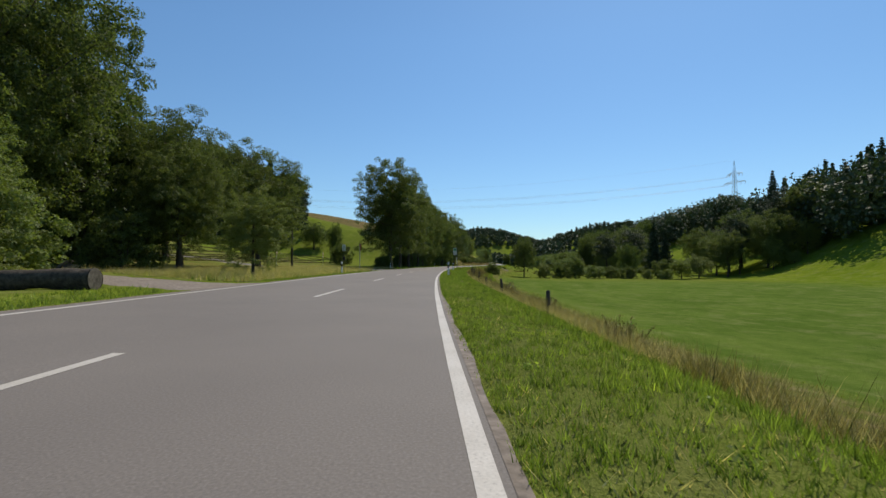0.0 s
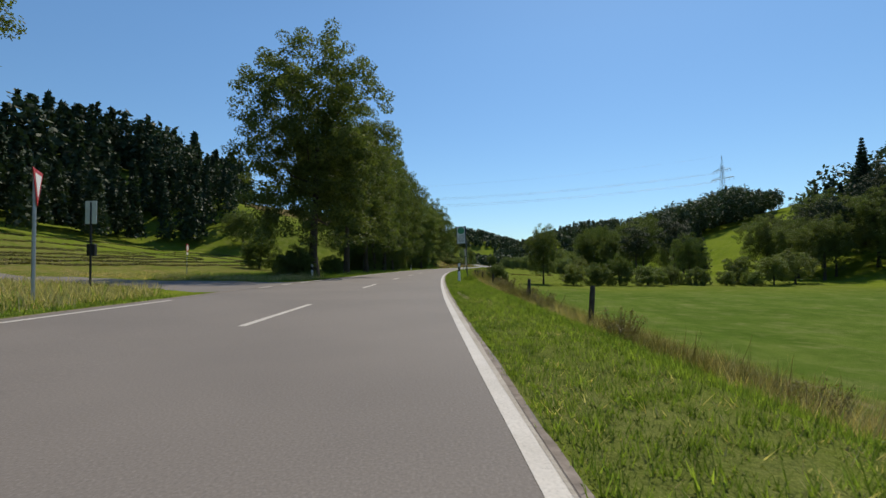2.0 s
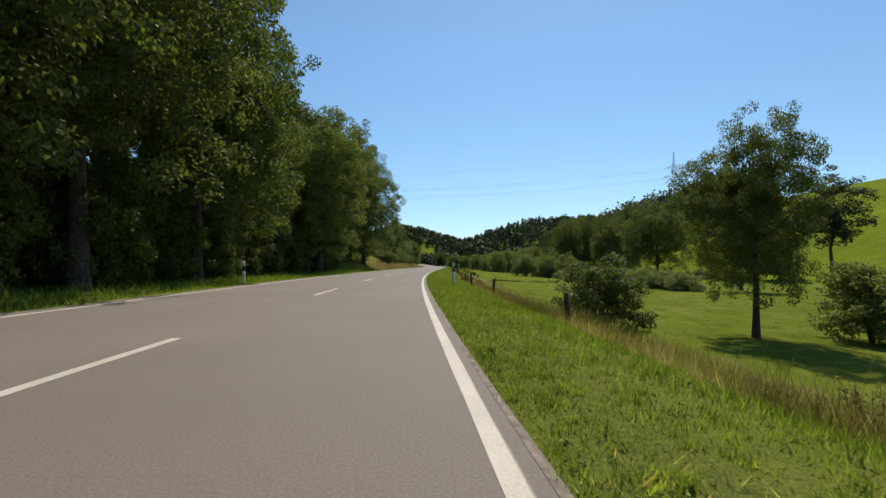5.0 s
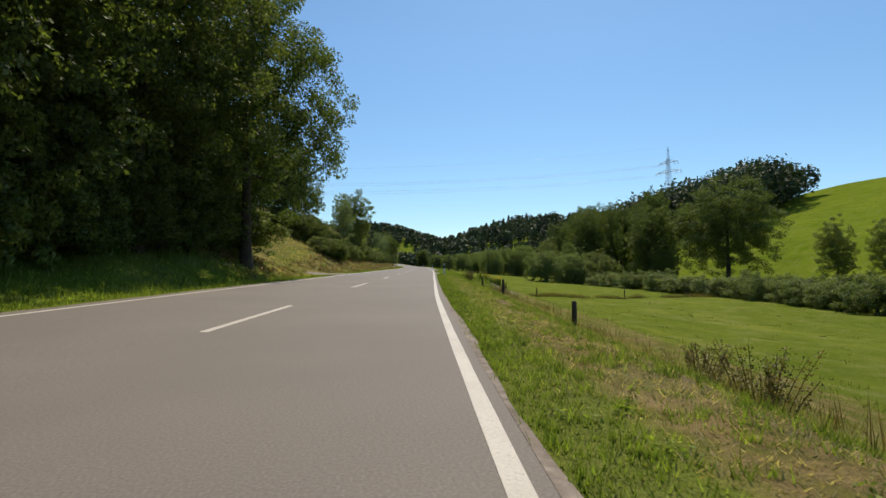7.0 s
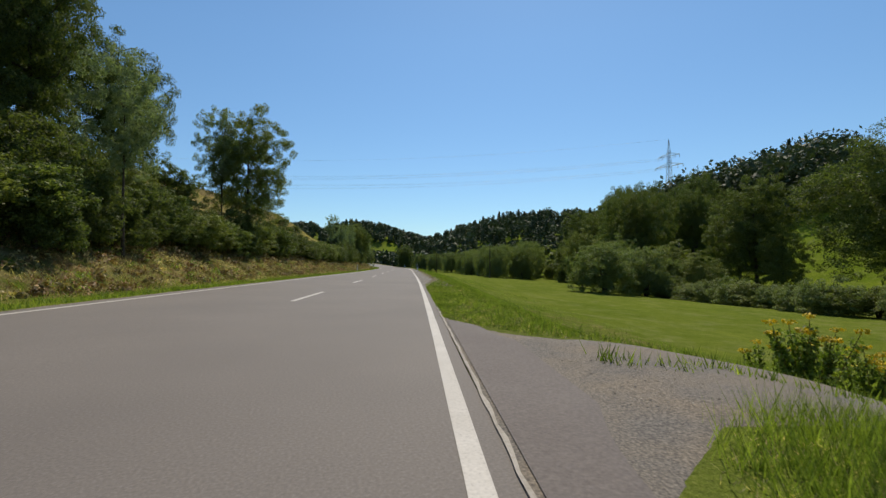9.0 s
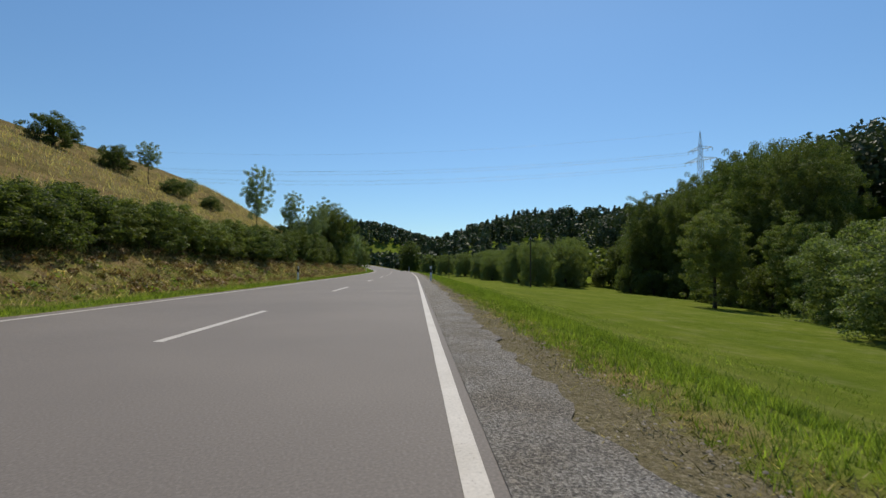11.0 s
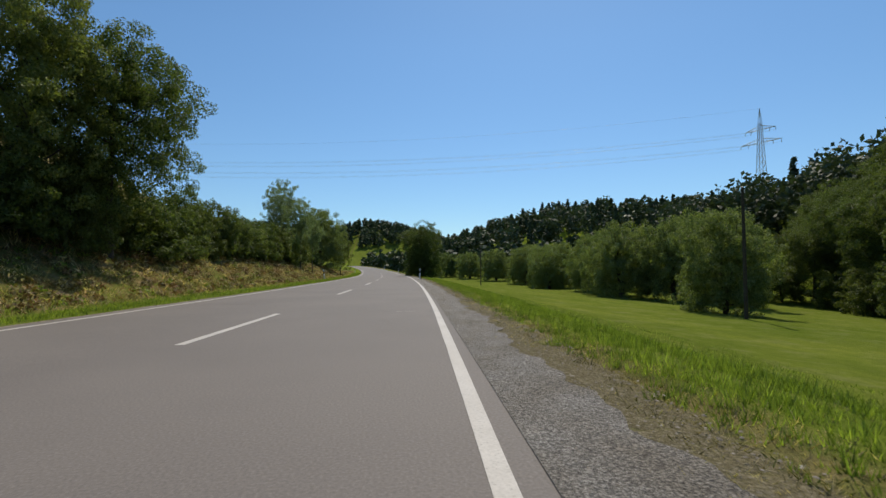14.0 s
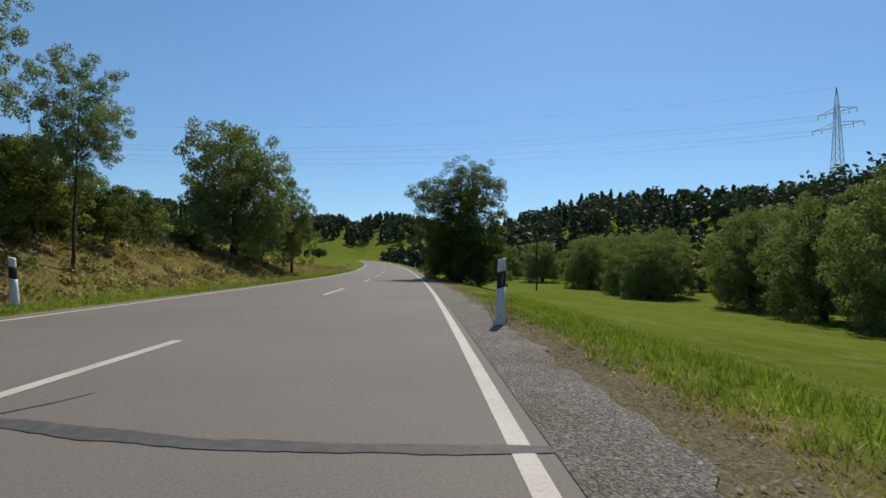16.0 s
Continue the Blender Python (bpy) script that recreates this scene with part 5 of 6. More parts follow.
blades("verge_tufts", "taller tufts of fresh green grass in the verge", 20, s_, u_, 0.09 + 0.15 * _g.uniform(0, 1, len(s_)) ** 1.5, 0.0034, BLADE, 6, 0.05, 0.40)
s_, u_ = spots(1500, 193.6, 197.4, 3.8, 8.5, 1.3, lambda s, u: s < np.interp(u, [3.8, 4.4, 5, 6, 8.5], [194.6, 196.2, 196.85, 197.15, 197.2]))
blades("verge_tufts", "long fresh grass at the corner of the field entry", 21, s_, u_, 0.12 + 0.22 * _g.uniform(0, 1, len(s_)), 0.0030, BLADE, 14, 0.07, 0.45)
s_, u_ = spots(24000, -2, 135, 6.4, 8.4, 1.0, lambda s, u: wob(s, u, 0.42, 5.0) > -0.25 + 0.35 * (1 - smooth(40, 60, s)))
blades("dry_weeds", "brown-olive stalky weeds along the ditch", 22, s_, u_, (0.26 + 0.5 * _g.uniform(0, 1, len(s_)) ** 1.2) * (0.95 + 0.3 * smooth(50, 70, s_)), 0.006, WEED, 5, 0.10, 0.4)

# rough growth on the bank: mounds of bracken, dead stalks and green weeds
for _k, (_mat, _label, _cnt, _lf) in enumerate([(BRACKEN, "brown bracken mounds on the bank", 950, 0.060), (STRAW, "mats of dead straw on the bank", 420, 0.05), (BLADE, "green weed mounds on the bank", 330, 0.05), (WEED, "dark low scrub on the bank", 560, 0.06)]):
    s_, u_ = spots(_cnt, 176, 372, -5.9, -9.6, 1.0, clear_left)
    _x, _y = plan(s_, u_)
    _c = np.stack([_x, _y, land(s_, u_) + 0.08], -1)
    _m = mesh_of("bank_mounds", *leaves(_g, _c, _g.uniform(0.14, 0.42, len(_c)), 46, _lf, 0.6), _mat)
    tagged(new("bank_mounds", _m), _label, "undergrowth", kind="stuff")

# loose stones on the shoulder
STONE = speckled("stone", [(0.3, (0.10, 0.087, 0.070)), (0.55, (0.21, 0.185, 0.152)), (0.72, (0.38, 0.345, 0.29))], 6, 0.9)
_n = 44000
s_, u_ = spots(_n, 213, 350, 3.32, 4.45, 1.1)
s_[:2000], u_[:2000] = _g.uniform(196.9, 199.6, 2000), 4.2 + 6 * _g.uniform(0, 1, 2000) ** 1.3
_x, _y = plan(s_, u_)
_z = np.where(s_ < 205, land(s_, u_) + 0.03, np.maximum(land(s_, u_), rise(s_) - 0.05 * (u_ > 5)) + 0.004)
_p = np.stack([_x, _y, _z], -1)
_sz = 0.004 + 0.011 * _g.uniform(0, 1, _n) ** 3
_o = np.array([(1, 0, 0), (0, 1, 0), (-1, 0, 0), (0, -1, 0), (0, 0, 1)], dtype=float)
_j = _o[None] * _sz[:, None, None] * _g.uniform(0.6, 1.4, (_n, 5, 1)) * np.array([1, 1, 0.7])
_v = (_p[:, None, :] + _j).reshape(-1, 3)
_f = (np.arange(_n) * 5)[:, None, None] + np.array([(0, 1, 4), (1, 2, 4), (2, 3, 4), (3, 0, 4)])[None]
tagged(new("loose_stones", mesh_of("loose_stones", _v, _f.reshape(-1, 3), STONE)), "loose grey stones on the gravel shoulder", "gravel", kind="stuff")
# ---------------------------------------------------------------- made things
def solid(name, colour, rough=0.5, metal=0.0, scale=8.0, vary=0.82):
    """Paint, metal or plastic with slight dirt."""
    m, t, b = material(name, rough)
    b.inputs["Metallic"].default_value = metal
    n = noise_tex(t, scale, 5)
    c = mixed(t, ramp(t, n.outputs[0], [(0.35, (0, 0, 0)), (0.75, (1, 1, 1))]).outputs[0], colour, tuple(k * vary for k in colour))
    t.links.new(c, b.inputs["Base Color"])
    return m


WHITE = solid("white_plastic", (0.72, 0.72, 0.71), 0.45)
BLACK = solid("black_plastic", (0.02, 0.02, 0.022), 0.5)
GREY_STEEL = solid("galvanised_steel", (0.42, 0.43, 0.44), 0.45, 0.7)
AMBER = solid("reflector", (0.10, 0.10, 0.10), 0.2)
GREEN = solid("sign_green", (0.06, 0.26, 0.14), 0.4)
CREAM = solid("sign_face", (0.62, 0.64, 0.60), 0.4)
WOOD = speckled("weathered_wood", [(0.3, (0.07, 0.058, 0.045)), (0.55, (0.15, 0.125, 0.10)), (0.8, (0.24, 0.21, 0.175))], 7, 0.9, (1.2, (0.75, 0.75, 0.72)), 0.6, 0.01)
DARK_WOOD = speckled("dark_wood", [(0.3, (0.03, 0.024, 0.018)), (0.6, (0.07, 0.055, 0.04)), (0.8, (0.12, 0.095, 0.07))], 9, 0.85, None, 0.5, 0.01)
NAVY = solid("navy_steel", (0.035, 0.045, 0.075), 0.45, 0.2)
RED = solid("sign_red", (0.45, 0.03, 0.03), 0.4)
LATTICE = solid("lattice_steel", (0.36, 0.40, 0.44), 0.6, 0.4)


def prism(outline, z0, z1, slope=0.0, bevel=0.0):
    """A bmesh of a flat outline drawn up from z0 to z1; slope tilts the top along +y."""
    bm = bmesh.new()
    low = [bm.verts.new((x, y, z0)) for x, y in outline]
    top = [bm.verts.new((x, y, z1 + slope * y)) for x, y in outline]
    bm.faces.new(low[::-1])
    bm.faces.new(top)
    n = len(outline)
    for i in range(n):
        bm.faces.new((low[i], low[(i + 1) % n], top[(i + 1) % n], top[i]))
    if bevel:
        bmesh.ops.bevel(bm, geom=bm.edges[:], offset=bevel, segments=1, affect="EDGES")
    return bm


def box(sx, sy, sz, at_=(0, 0, 0), bevel=0.004):
    bm = prism([(-sx / 2, -sy / 2), (sx / 2, -sy / 2), (sx / 2, sy / 2), (-sx / 2, sy / 2)], -sz / 2, sz / 2, 0, bevel)
    bmesh.ops.translate(bm, verts=bm.verts[:], vec=at_)
    return bm


def rod(r, z0, z1, sides=12, r1=None, at_=(0, 0)):
    bm = bmesh.new()
    bmesh.ops.create_cone(bm, cap_ends=True, segments=sides, radius1=r, radius2=r if r1 is None else r1, depth=z1 - z0)
    bmesh.ops.translate(bm, verts=bm.verts[:], vec=(at_[0], at_[1], (z0 + z1) / 2))
    return bm


def disc(r, thick, sides=28, corners=None):
    """A flat plate facing -y: round, or with the given corners."""
    pts = corners or [(r * math.cos(6.28319 * i / sides), r * math.sin(6.28319 * i / sides)) for i in range(sides)]
    bm = prism(pts, -thick / 2, thick / 2)
    bmesh.ops.rotate(bm, verts=bm.verts[:], cent=(0, 0, 0), matrix=Matrix.Rotation(radians(90), 3, "X"))
    return bm


def move(bm, x=0.0, y=0.0, z=0.0):
    bmesh.ops.translate(bm, verts=bm.verts[:], vec=(x, y, z))
    return bm


def heading(s):
    return -math.degrees(float(centre(s)[2]))


def delineator():
    """White roadside marker post, wider at its foot, with a slanted black band and a reflector."""
    ob = thing("delineator_post", Vector((0, 0, 0)), "white plastic delineator post with a black band", "post", "delineator posts")
    shape = [(-0.060, -0.012), (-0.050, -0.036), (-0.026, -0.052), (0.0, -0.057), (0.026, -0.052), (0.050, -0.036), (0.060, -0.012), (0.052, 0.040), (0.0, 0.048), (-0.052, 0.040)]
    n = len(shape)

    def column(z0, z1, s0, s1, grow=0.0):
        bm = bmesh.new()
        rings = []
        steps = 5
        for k in range(steps + 1):
            z = z0 + (z1 - z0) * k / steps
            e = s0 + (s1 - s0) * k / steps
            w = (1.0 + 0.34 * (1.0 - min(max(z, 0.0), 1.0)) ** 1.6) * (1 + grow)
            rings.append([bm.verts.new((x * w, y * w, z + e * x)) for x, y in shape])
        bm.faces.new(rings[0][::-1])
        bm.faces.new(rings[-1])
        for low, top in zip(rings[:-1], rings[1:]):
            for i in range(n):
                f = bm.faces.new((low[i], low[(i + 1) % n], top[(i + 1) % n], top[i]))
                f.smooth = True
        return bm

    part("post", column(-0.35, 0.56, 0, 0.36), ob, "", WHITE)
    part("band", column(0.56, 0.80, 0.36, 0.36, 0.004), ob, "black slanted band", BLACK)
    part("head", column(0.80, 0.985, 0.36, 0.36), ob, "", WHITE)
    ref = part("reflector", box(0.040, 0.006, 0.18, (0.008, -0.0585, 0.68), 0.002), ob, "rectangular grey reflector", AMBER)
    for e in (-1, 1):
        part("reflector_rim", box(0.004, 0.007, 0.186, (0.008 + 0.022 * e, -0.058, 0.68), 0.001), ref, "", BLACK)
    return ob


_del = delineator()
_spots = [(37.8, 3.95, 0), (68.0, 4.10, 0), (129.5, 4.6, 0), (193.4, 4.05, 0), (267.62, 4.01, 0), (341.8, 3.86, 1.5), (41.5, -5.2, 180), (75.8, -6.0, 182), (130, -5.2, 180), (270.6, -5.3, 180), (344.95, -5.5, 186), (405, -5.2, 180), (405, 4.4, 0), (450, 4.4, 0)]
for i, (s, u, a) in enumerate(_spots):
    p = place(s, u)
    tilt = a if abs(a) < 10 else a - 180
    m = pose(p.x, p.y, p.z, 0, 0, heading(s) + (180 if u < 0 else 0)) @ pose(0, 0, 0, 0, tilt, 0)
    ob = _del if i == 0 else copy_thing(_del, m)
    ob.matrix_basis = m
    if abs(tilt) > 4:
        ob["label"] = "leaning white delineator post in the verge"


def fence_post(s, u, h, lean):
    rng = random.Random(int(s * 10))
    p = place(s, u)
    ob = thing("fence_post", pose(p.x, p.y, p.z, lean, rng.uniform(-5, 5), rng.uniform(0, 90)), "weathered wooden fence post beside the ditch", "post", "fence posts")
    v, f = tube([(0, 0, -0.4), (0.01, 0, h * 0.5), (0, 0.01, h - 0.02), (0, 0.01, h)], [0.072, 0.068, 0.062, 0.035], 9)
    part("stake", mesh_of("stake", v, f, DARK_WOOD), ob)


for s, u, h, lean in [(14.7, 6.6, 0.85, 1), (24.9, 6.6, 0.9, -4), (34.5, 6.6, 0.75, -1), (43.6, 6.6, 0.95, 9), (53.4, 6.6, 1.15, 6), (61.2, 6.6, 1.1, 1), (75.1, 6.6, 1.05, 2), (86.8, 6.65, 1.05, 4), (96.8, 6.6, 1.08, 1), (107.5, 6.6, 0.95, 3), (118.5, 6.6, 0.95, -2), (130.4, 6.6, 0.95, 2), (142.4, 6.6, 0.98, 0), (152.0, 6.66, 0.78, 5), (163.4, 6.6, 0.72, 1), (174.3, 6.4, 0.85, 2), (185.5, 6.6, 0.85, -2), (201, 13.8, 0.85, 1), (206, 25, 0.8, 2), (209, 34, 0.8, 0)]:
    fence_post(s, u, h, lean)


def bus_stop(s, u):
    """Bus stop sign: dark post, framed panel with a green disc and lines of small writing, two timetable sheets turned to the road."""
    p = place(s, u)
    ob = thing("bus_stop_sign", pose(p.x, p.y, p.z, 0, -1.5, heading(s) - 8), "bus stop sign with a green disc on a dark steel post", "sign")
    part("post", rod(0.036, -0.3, 3.22, 14), ob, "", NAVY)
    panel = part("panel", box(0.47, 0.022, 0.98, (-0.27, 0, 2.71), 0.006), ob, "pale framed sign panel", CREAM)
    for sx, sz, x, z in ((0.022, 1.02, -0.516, 2.71), (0.022, 1.02, -0.024, 2.71), (0.51, 0.022, -0.27, 3.21), (0.51, 0.022, -0.27, 2.21)):
        part("frame", box(sx, 0.034, sz, (x, 0, z), 0.004), panel, "dark thin frame", NAVY)
    part("disc", move(disc(0.20, 0.006), -0.27, -0.014, 2.97), panel, "green round mark", GREEN)
    for i in range(6):
        part("writing", box(0.38 - 0.03 * (i % 2), 0.003, 0.014, (-0.27, -0.0125, 2.68 - 0.072 * i), 0.0005), panel, "dark unreadable line", BLACK)
    turn = Matrix.Rotation(radians(-66), 4, "Z")

    def turned(bm):
        bmesh.ops.transform(bm, matrix=turn, verts=bm.verts[:])
        return bm

    case = part("timetable_case", turned(box(0.29, 0.03, 0.46, (0.0, -0.052, 1.66), 0.004)), ob, "timetable case with a dark blue frame", NAVY)
    part("sheet", turned(box(0.245, 0.004, 0.405, (0.0, -0.069, 1.66), 0.0005)), case, "white printed sheet", CREAM)
    part("heading_bar", turned(box(0.11, 0.003, 0.022, (-0.04, -0.0725, 1.825), 0.0005)), case, "red unreadable heading", RED)
    for i in range(9):
        part("writing", turned(box(0.19 - 0.04 * (i % 3), 0.003, 0.008, (-0.012 * (i % 3), -0.0725, 1.775 - 0.034 * i), 0.0005)), case, "grey unreadable line", GREY_STEEL)
    board = part("notice_panel", turned(box(0.28, 0.014, 0.46, (0.0, -0.046, 1.16), 0.003)), ob, "pale notice panel", CREAM)
    for i, (w, h) in enumerate(((0.06, 0.02), (0.12, 0.012), (0.15, 0.008), (0.13, 0.008), (0.15, 0.008), (0.10, 0.008))):
        part("writing", turned(box(w, 0.003, h, (0.03, -0.0545, 1.31 - 0.055 * i), 0.0005)), board, "dark unreadable line", BLACK)


bus_stop(70.3, 4.66)


def left_stop(s, u):
    p = place(s, u)
    ob = thing("bus_stop_sign", pose(p.x, p.y, p.z, 0, 0, heading(s) + 175), "bus stop post with a white panel and dark case", "sign")
    part("post", rod(0.035, -0.3, 3.1, 12), ob, "", BLACK)
    part("panel", box(0.42, 0.022, 0.80, (0.0, 0, 2.75), 0.006), ob, "white sign panel", CREAM)
    part("timetable_case", box(0.30, 0.12, 0.42, (0.0, -0.05, 1.45), 0.01), ob, "dark timetable case", BLACK)


left_stop(58.6, -9.0)


def yield_sign(s, u):
    p = place(s, u)
    ob = thing("yield_sign", pose(p.x, p.y, p.z, 0, 0, heading(s) + 118), "triangular give way sign on a steel post", "sign")
    part("post", rod(0.038, -0.3, 2.95, 12), ob, "", GREY_STEEL)
    tri = [(-0.45, 0.26), (0.0, -0.52), (0.45, 0.26)]
    plate = part("plate", move(disc(0, 0.012, corners=tri), 0, -0.05, 2.68), ob, "red-edged white triangle", RED)
    part("face", move(disc(0, 0.006, corners=[(x * 0.66, y * 0.66) for x, y in tri]), 0, -0.06, 2.68), plate, "", WHITE)
    part("brace", box(0.5, 0.03, 0.04, (0, -0.03, 2.8), 0.004), ob, "", GREY_STEEL)


yield_sign(52.3, -5.75)


def round_sign(s, u, h, r=0.3):
    p = place(s, u)
    ob = thing("traffic_sign", pose(p.x, p.y, p.z, 0, 0, heading(s) + 100), "small round traffic sign on a thin post", "sign")
    part("post", rod(0.03, -0.3, h, 10), ob, "", GREY_STEEL)
    plate = part("plate", move(disc(r, 0.012), 0, -0.04, h - r), ob, "", RED)
    part("face", move(disc(r * 0.74, 0.006), 0, -0.05, h - r), plate, "", WHITE)
    part("extra_plate", box(0.4, 0.012, 0.22, (0, -0.04, h - 2 * r - 0.15), 0.003), ob, "white extra plate", WHITE)


round_sign(62.8, -19.0, 2.3)
round_sign(84.0, -19.5, 2.6, 0.35)


def power_pole(x, y, h, label):
    p = at(x, y)
    ob = thing("power_pole", pose(p.x, p.y, p.z, 0, 0, -8), label, "pole")
    v, f = tube([(0, 0, -0.5), (0, 0, h * 0.5), (0, 0, h)], [0.15, 0.13, 0.10], 10)
    part("pole", mesh_of("pole", v, f, DARK_WOOD, True), ob)
    part("cap", rod(0.12, h, h + 0.10, 10, 0.02), ob, "", GREY_STEEL)
    for e in (-0.16, 0.16):
        part("insulator", rod(0.04, h - 0.35, h - 0.12, 8, 0.025, (e, 0)), ob, "", WHITE)
    part("bracket", box(0.42, 0.05, 0.05, (0, 0, h - 0.38), 0.004), ob, "", GREY_STEEL)


power_pole(65.2, 322.6, 9.8, "dark wooden power pole in the meadow")
power_pole(71.5, 412.0, 10.2, "dark wooden power pole in the meadow")
_pp = plan(63.0, -17.0)
power_pole(float(_pp[0]), float(_pp[1]), 8.8, "tall dark wooden pole beside the junction")
power_pole(82.5, 268.0, 9.5, "thin dark pole in the green field")


def info_board(s, u):
    p = place(s, u)
    ob = thing("notice_board", pose(p.x, p.y, p.z, 0, 0, heading(s) + 8), "dark wooden notice board on two legs", "board")
    for e in (-0.62, 0.62):
        part("leg", box(0.09, 0.09, 1.9, (e, 0, 0.6), 0.008), ob, "", DARK_WOOD)
    part("board", box(1.75, 0.06, 0.62, (0, -0.06, 1.55), 0.008), ob, "", DARK_WOOD)
    part("top_rail", box(1.85, 0.16, 0.05, (0, -0.04, 1.89), 0.006), ob, "", DARK_WOOD)


info_board(88.6, -10.2)


def fallen_log():
    p = place(14.6, -8.4)
    ob = thing("log", pose(p.x, p.y, p.z, 0, 0, 4), "thick dark felled log lying in the grass", "log")
    n = 9
    xs = np.linspace(-1.6, 1.35, n)
    v, f = tube(np.stack([xs, 0.05 * np.sin(xs * 2), 0.30 + 0.02 * np.cos(3 * xs)], 1), 0.30 + 0.02 * np.sin(5 * xs) + 0.05 * (xs > 0.5), 14)
    part("bark", mesh_of("bark", v, f, BARK, True), ob)
    for e, r in ((-1.6, 0.29), (1.35, 0.34)):
        bm = rod(r, -0.01, 0.01, 14)
        bmesh.ops.rotate(bm, verts=bm.verts[:], cent=(0, 0, 0), matrix=Matrix.Rotation(radians(90), 3, "Y"))
        part("cut_end", move(bm, e, 0.05 * math.sin(e * 2), 0.30), ob, "pale sawn end", WOOD)
    part("branch_stub", mesh_of("branch_stub", *tube([(0.2, 0, 0.5), (0.35, 0.1, 0.75), (0.5, 0.15, 0.85)], [0.07, 0.05, 0.03], 7), BARK), ob)


fallen_log()


# ---------------------------------------------------------------- pylons and wires
def beam(a, b, r):
    v, f = tube([a, b], [r, r], 4)
    return v, f


def pylon(x, y, height, turn, label, base=None):
    """Lattice power pylon with two cross arms and a spike."""
    p = at(x, y)
    z0 = p.z if base is None else base
    ob = thing("pylon", pose(x, y, z0 - 0.3, 0, 0, turn), label, "pylon")
    H_ = height
    def half(z):
        return np.interp(z, [0, 0.42 * H_, 0.86 * H_, H_], [0.060 * H_, 0.030 * H_, 0.012 * H_, 0.001 * H_])
    levels = np.concatenate([np.linspace(0, 0.42, 6), np.linspace(0.49, 0.86, 7), [1.0]]) * H_
    corners = [(-1, -1), (1, -1), (1, 1), (-1, 1)]
    for cx, cy in corners:
        legs = [beam((cx * half(a), cy * half(a), a), (cx * half(b), cy * half(b), b), 0.0021 * H_) for a, b in zip(levels[:-1], levels[1:])]
        part("leg", mesh_of("leg", *join(legs), LATTICE), ob)
    br = []
    for a, b in zip(levels[:-2], levels[1:-1]):
        for i in range(4):
            (x1, y1), (x2, y2) = corners[i], corners[(i + 1) % 4]
            br.append(beam((x1 * half(a), y1 * half(a), a), (x2 * half(b), y2 * half(b), b), 0.0011 * H_))
            br.append(beam((x2 * half(a), y2 * half(a), a), (x1 * half(b), y1 * half(b), b), 0.0011 * H_))
            br.append(beam((x1 * half(b), y1 * half(b), b), (x2 * half(b), y2 * half(b), b), 0.0011 * H_))
    part("bracing", mesh_of("bracing", *join(br), LATTICE), ob)
    tips = []
    for q, reach in ((0.68, 0.18), (0.80, 0.135)):
        z = q * H_
        pieces = []
        for e in (-1, 1):
            tip = (e * reach * H_, 0, z)
            tips.append(tip)
            for cy in (-1, 1):
                pieces.append(beam((e * half(z), cy * half(z), z), tip, 0.0022 * H_))
                pieces.append(beam((e * half(z + 0.035 * H_), cy * half(z), z + 0.035 * H_), tip, 0.0018 * H_))
            for k in range(1, 6):
                w = k / 6
                pieces.append(beam((e * (half(z) + (reach * H_ - half(z)) * w), -half(z) * (1 - w), z), (e * (half(z) + (reach * H_ - half(z)) * w), 0, z + 0.035 * H_ * (1 - w)), 0.001 * H_))
        part("cross_arm", mesh_of("cross_arm", *join(pieces), LATTICE), ob)
        for e in (-1, 1):
            for w in (0.98, 0.6):
                part("insulator", rod(0.0028 * H_, z - 0.032 * H_, z - 0.005 * H_, 8, 0.002 * H_, (e * reach * H_ * w, 0)), ob, "", LATTICE)
    m = ob.matrix_basis.copy()
    return m, [(e * reach * H_ * w, 0, q * H_ - 0.032 * H_) for q, reach in ((0.68, 0.18), (0.80, 0.135)) for e in (-1, 1) for w in (0.98, 0.6)] + [(0, 0, H_)]


M1, T1 = pylon(380, 627, 135 - at(380, 627).z, 107, "grey lattice power pylon on the hilltop")
M2, T2 = pylon(-265, 832, 131 - at(-265, 832).z, 107, "grey lattice power pylon on the far hill")
for a, b in zip(T1, T2):
    pa, pb = M1 @ Vector(a), M2 @ Vector(b)
    pts = []
    for q in np.linspace(0, 1, 28):
        c = pa.lerp(pb, q)
        pts.append((c.x, c.y, c.z - 16.0 * 4 * q * (1 - q)))
    v, f = tube(pts, [0.045] * 28, 4)
    tagged(new("power_line", mesh_of("power_line", v, f, LATTICE)), "thin power line spanning the valley", "wire", "power lines")


# ---------------------------------------------------------------- mown field: swaths of cut grass
# cut grass in dark olive: the rows' own shadow is in the colour
SHADED_HAY = grassy("shaded_hay", (0.055, 0.055, 0.018), (0.15, 0.14, 0.055), 0.12)
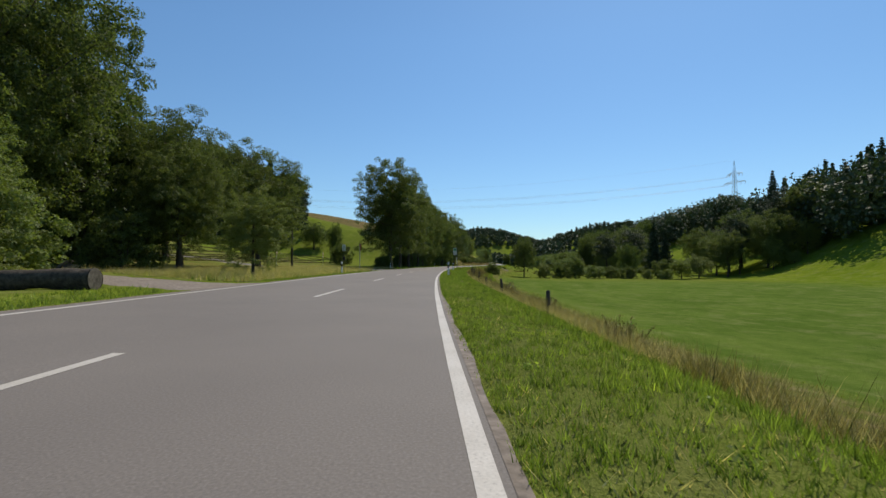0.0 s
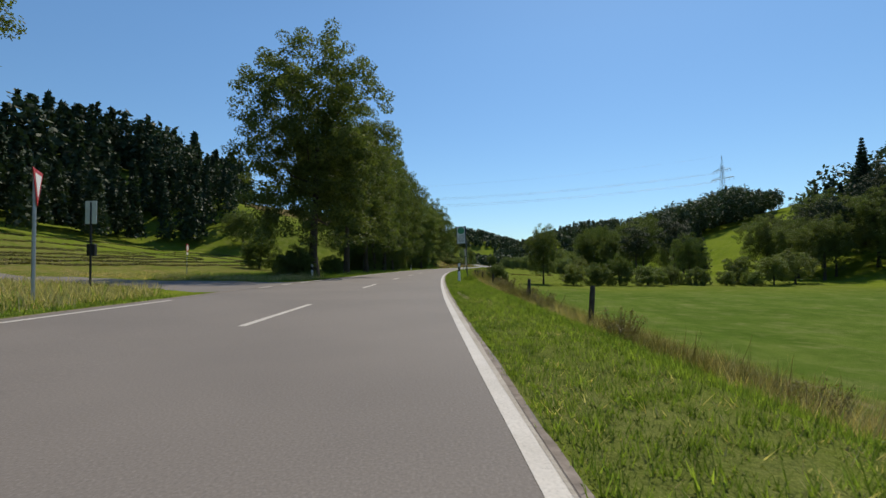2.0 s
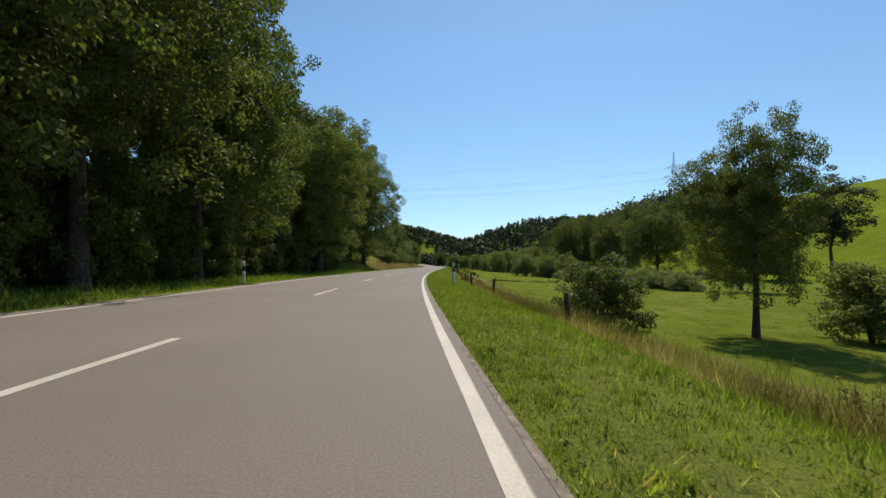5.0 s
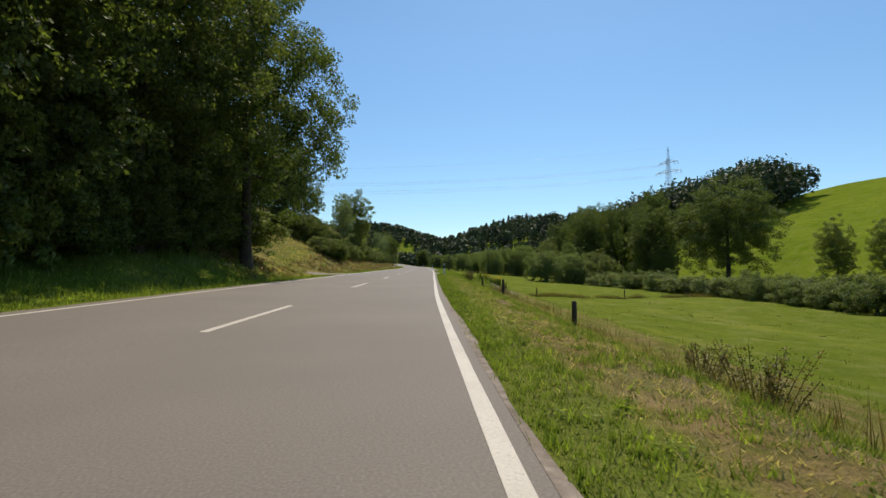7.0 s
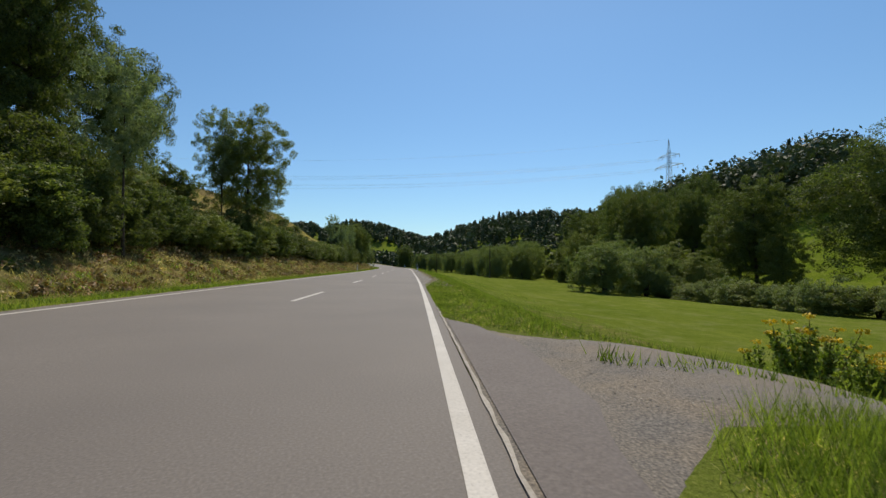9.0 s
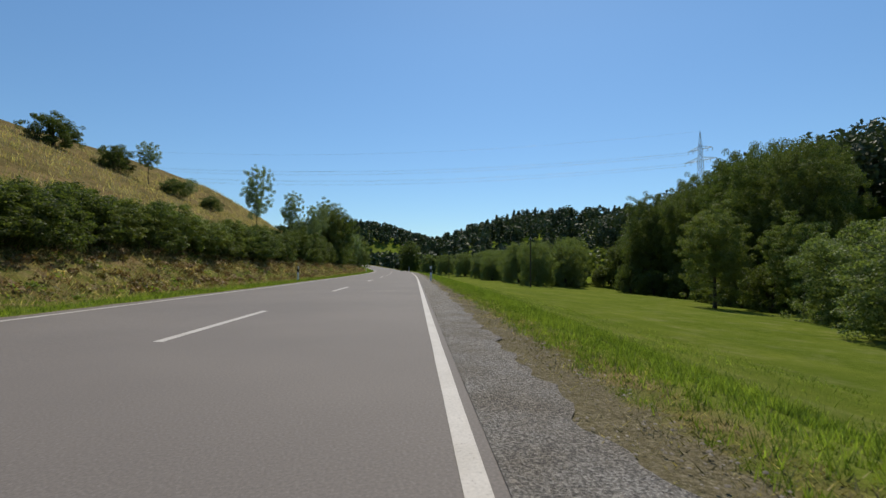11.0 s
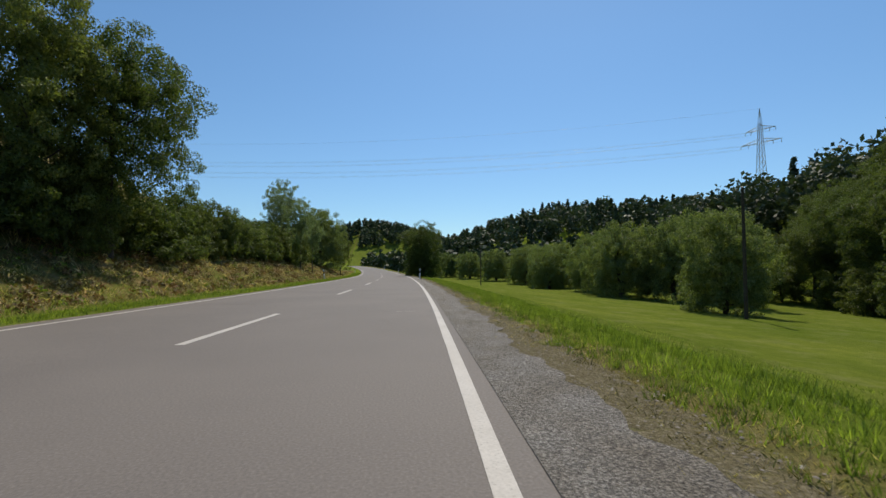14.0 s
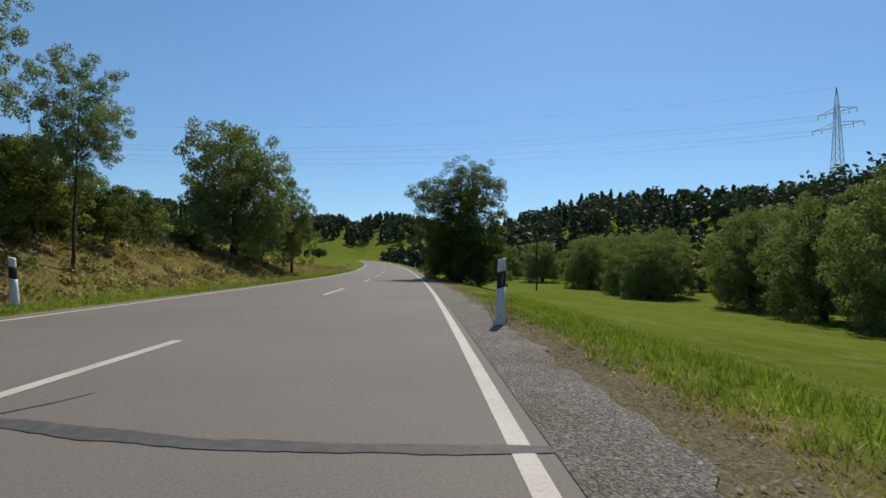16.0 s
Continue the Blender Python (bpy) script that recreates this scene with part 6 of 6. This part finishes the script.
for i in range(4):
    rng = np.random.default_rng(200 + i)
    lo, hi, end = -30.5 - 4.4 * i, -66 + 3.2 * i, 128 - 5.0 * i
    mid, half = (lo + hi) / 2, (lo - hi) / 2
    path = [(a, lo - 1.2 * math.sin(a * 0.04 + i)) for a in np.linspace(18, end, 40)]
    path += [(end + 0.85 * half * math.sin(b), mid + half * math.cos(b)) for b in np.linspace(0.1, 3.04, 30)]
    path += [(a, hi + 1.0 * math.sin(a * 0.05 + i)) for a in np.linspace(end, 30, 40)]
    path = np.array(path)
    run = np.concatenate([[0], np.cumsum(np.hypot(*np.diff(path, axis=0).T))])
    n = 7500
    q = rng.uniform(0, run[-1], n)
    ss = np.interp(q, run, path[:, 0]) + rng.normal(size=n) * 0.26
    uu = np.interp(q, run, path[:, 1]) + rng.normal(size=n) * 0.26
    blades("hay_swath", "raked row of cut grass on the mown field", 300 + i, ss, uu, 0.16 + 0.22 * rng.uniform(0, 1, n), 0.035, SHADED_HAY, 3, 0.1, 1.0)


# ---------------------------------------------------------------- single plants
def flower_clump(s, u, h):
    """Tall yellow-flowered weed."""
    rng = np.random.default_rng(int(s * 100 + u * 10) % 9999)
    p = place(s, u)
    ob = thing("ragwort", p, "tall weed with yellow flower heads", "plant", "yellow flowers")
    for _ in range(7):
        b = rng.normal(size=2) * 0.10
        t = b * 2.2 + rng.normal(size=2) * 0.08
        hh = h * rng.uniform(0.75, 1.05)
        v, f = tube([(b[0], b[1], -0.05), (*((b + t) / 2), hh * 0.5), (t[0], t[1], hh)], [0.008, 0.007, 0.004], 5)
        stem = part("stem", mesh_of("stem", v, f, WEED), ob)
        pts = np.array([(b[0] + (t[0] - b[0]) * k, b[1] + (t[1] - b[1]) * k, hh * k) for k in np.linspace(0.12, 0.8, 9)])
        part("leafage", mesh_of("leafage", *leaves(rng, pts, np.full(9, 0.10), 20, 0.034), BLADE), stem)
        part("flower_head", mesh_of("flower_head", *leaves(rng, np.array([(t[0], t[1], hh)]), np.full(1, 0.10), 44, 0.024, 0.35), YELLOW), stem, "yellow flower head")


YELLOW = grassy("yellow_flower", (0.55, 0.36, 0.01), (0.75, 0.55, 0.03), 0.2)
for s, u, h in [(199.9, 7.9, 0.85), (200.3, 8.4, 0.9), (200.0, 8.9, 0.85), (200.6, 9.3, 0.9), (200.1, 9.8, 0.95), (200.8, 8.2, 0.75), (199.9, 9.5, 0.85), (200.4, 10.4, 0.9)]:
    flower_clump(s, u, h)
def weed_clump(seed):
    """A clump of upright stalky weeds with small dull leaves."""
    rng = np.random.default_rng(seed)
    ob = thing("weed_clump", Vector((0, 0, 0)), "brown-green stalky weed clump by the ditch", "plant", "ditch weeds")
    stems, tops = [], []
    for _ in range(26):
        b = rng.normal(size=2) * 0.14
        t = b * 2.4 + rng.normal(size=2) * 0.10
        h = rng.uniform(0.55, 1.0)
        stems.append(tube([(b[0], b[1], -0.05), (*((b + t) / 2), h * 0.55), (t[0], t[1], h)], [0.010, 0.008, 0.004], 4))
        tops += [(b[0] + (t[0] - b[0]) * k, b[1] + (t[1] - b[1]) * k, h * k) for k in (0.25, 0.45, 0.62, 0.78, 0.92)]
    tagged(part("stem", mesh_of("stem", *join(stems), BRACKEN), ob), kind="stuff")
    tops = np.array(tops)
    tagged(part("leafage", mesh_of("leafage", *leaves(rng, tops, np.full(len(tops), 0.08), 12, 0.022), WEED), ob), kind="stuff")
    return ob


_clumps = [weed_clump(41), weed_clump(42), weed_clump(43)]
_first = [True, True, True]
_w = random.Random(9)
for i, (s, u, h) in enumerate([(28, 7, 0.9), (33, 7.5, 0.9), (18, 7.2, 0.9), (25.2, 7, 0.75), (23.4, 7, 0.6), (27.6, 7.2, 0.9), (35, 7, 0.6), (40, 7.2, 0.7), (47, 7, 0.6), (51.5, 6.6, 0.8), (57, 6.4, 0.8), (61, 6.6, 0.9), (64.5, 7, 0.9), (68, 6.5, 0.9), (70.5, 6.9, 1.0), (74, 7.5, 1.3), (78, 7.2, 1.0), (81, 7.9, 1.2), (84, 7.6, 1.0), (88, 8.1, 0.9), (92, 8.1, 1.1), (99, 8.4, 1.0), (105, 8.5, 0.9), (113, 8.9, 0.9), (148, 7.5, 0.7), (153, 6.6, 0.8), (154.6, 7.2, 0.7), (157, 7, 0.9), (159, 7.4, 0.8), (180, 7, 0.8), (182, 7.5, 0.7), (177.5, 6.9, 0.6), (70.7, 4.95, 0.55), (341.9, 3.92, 0.3), (38, 4.1, 0.35), (10, 7, 0.8), (44, 7.2, 0.8), (53, 7, 0.7), (194.9, 6.4, 1.0), (195.3, 6.2, 0.8)]):
    p = place(s, u)
    m = pose(p.x, p.y, p.z - 0.02, 0, 0, _w.uniform(0, 360)) @ Matrix.Diagonal((h * 1.1, h * 1.1, h, 1))
    k = i % 3
    ob = _clumps[k] if _first[k] else copy_thing(_clumps[k], m)
    _first[k] = False
    ob.matrix_basis = m
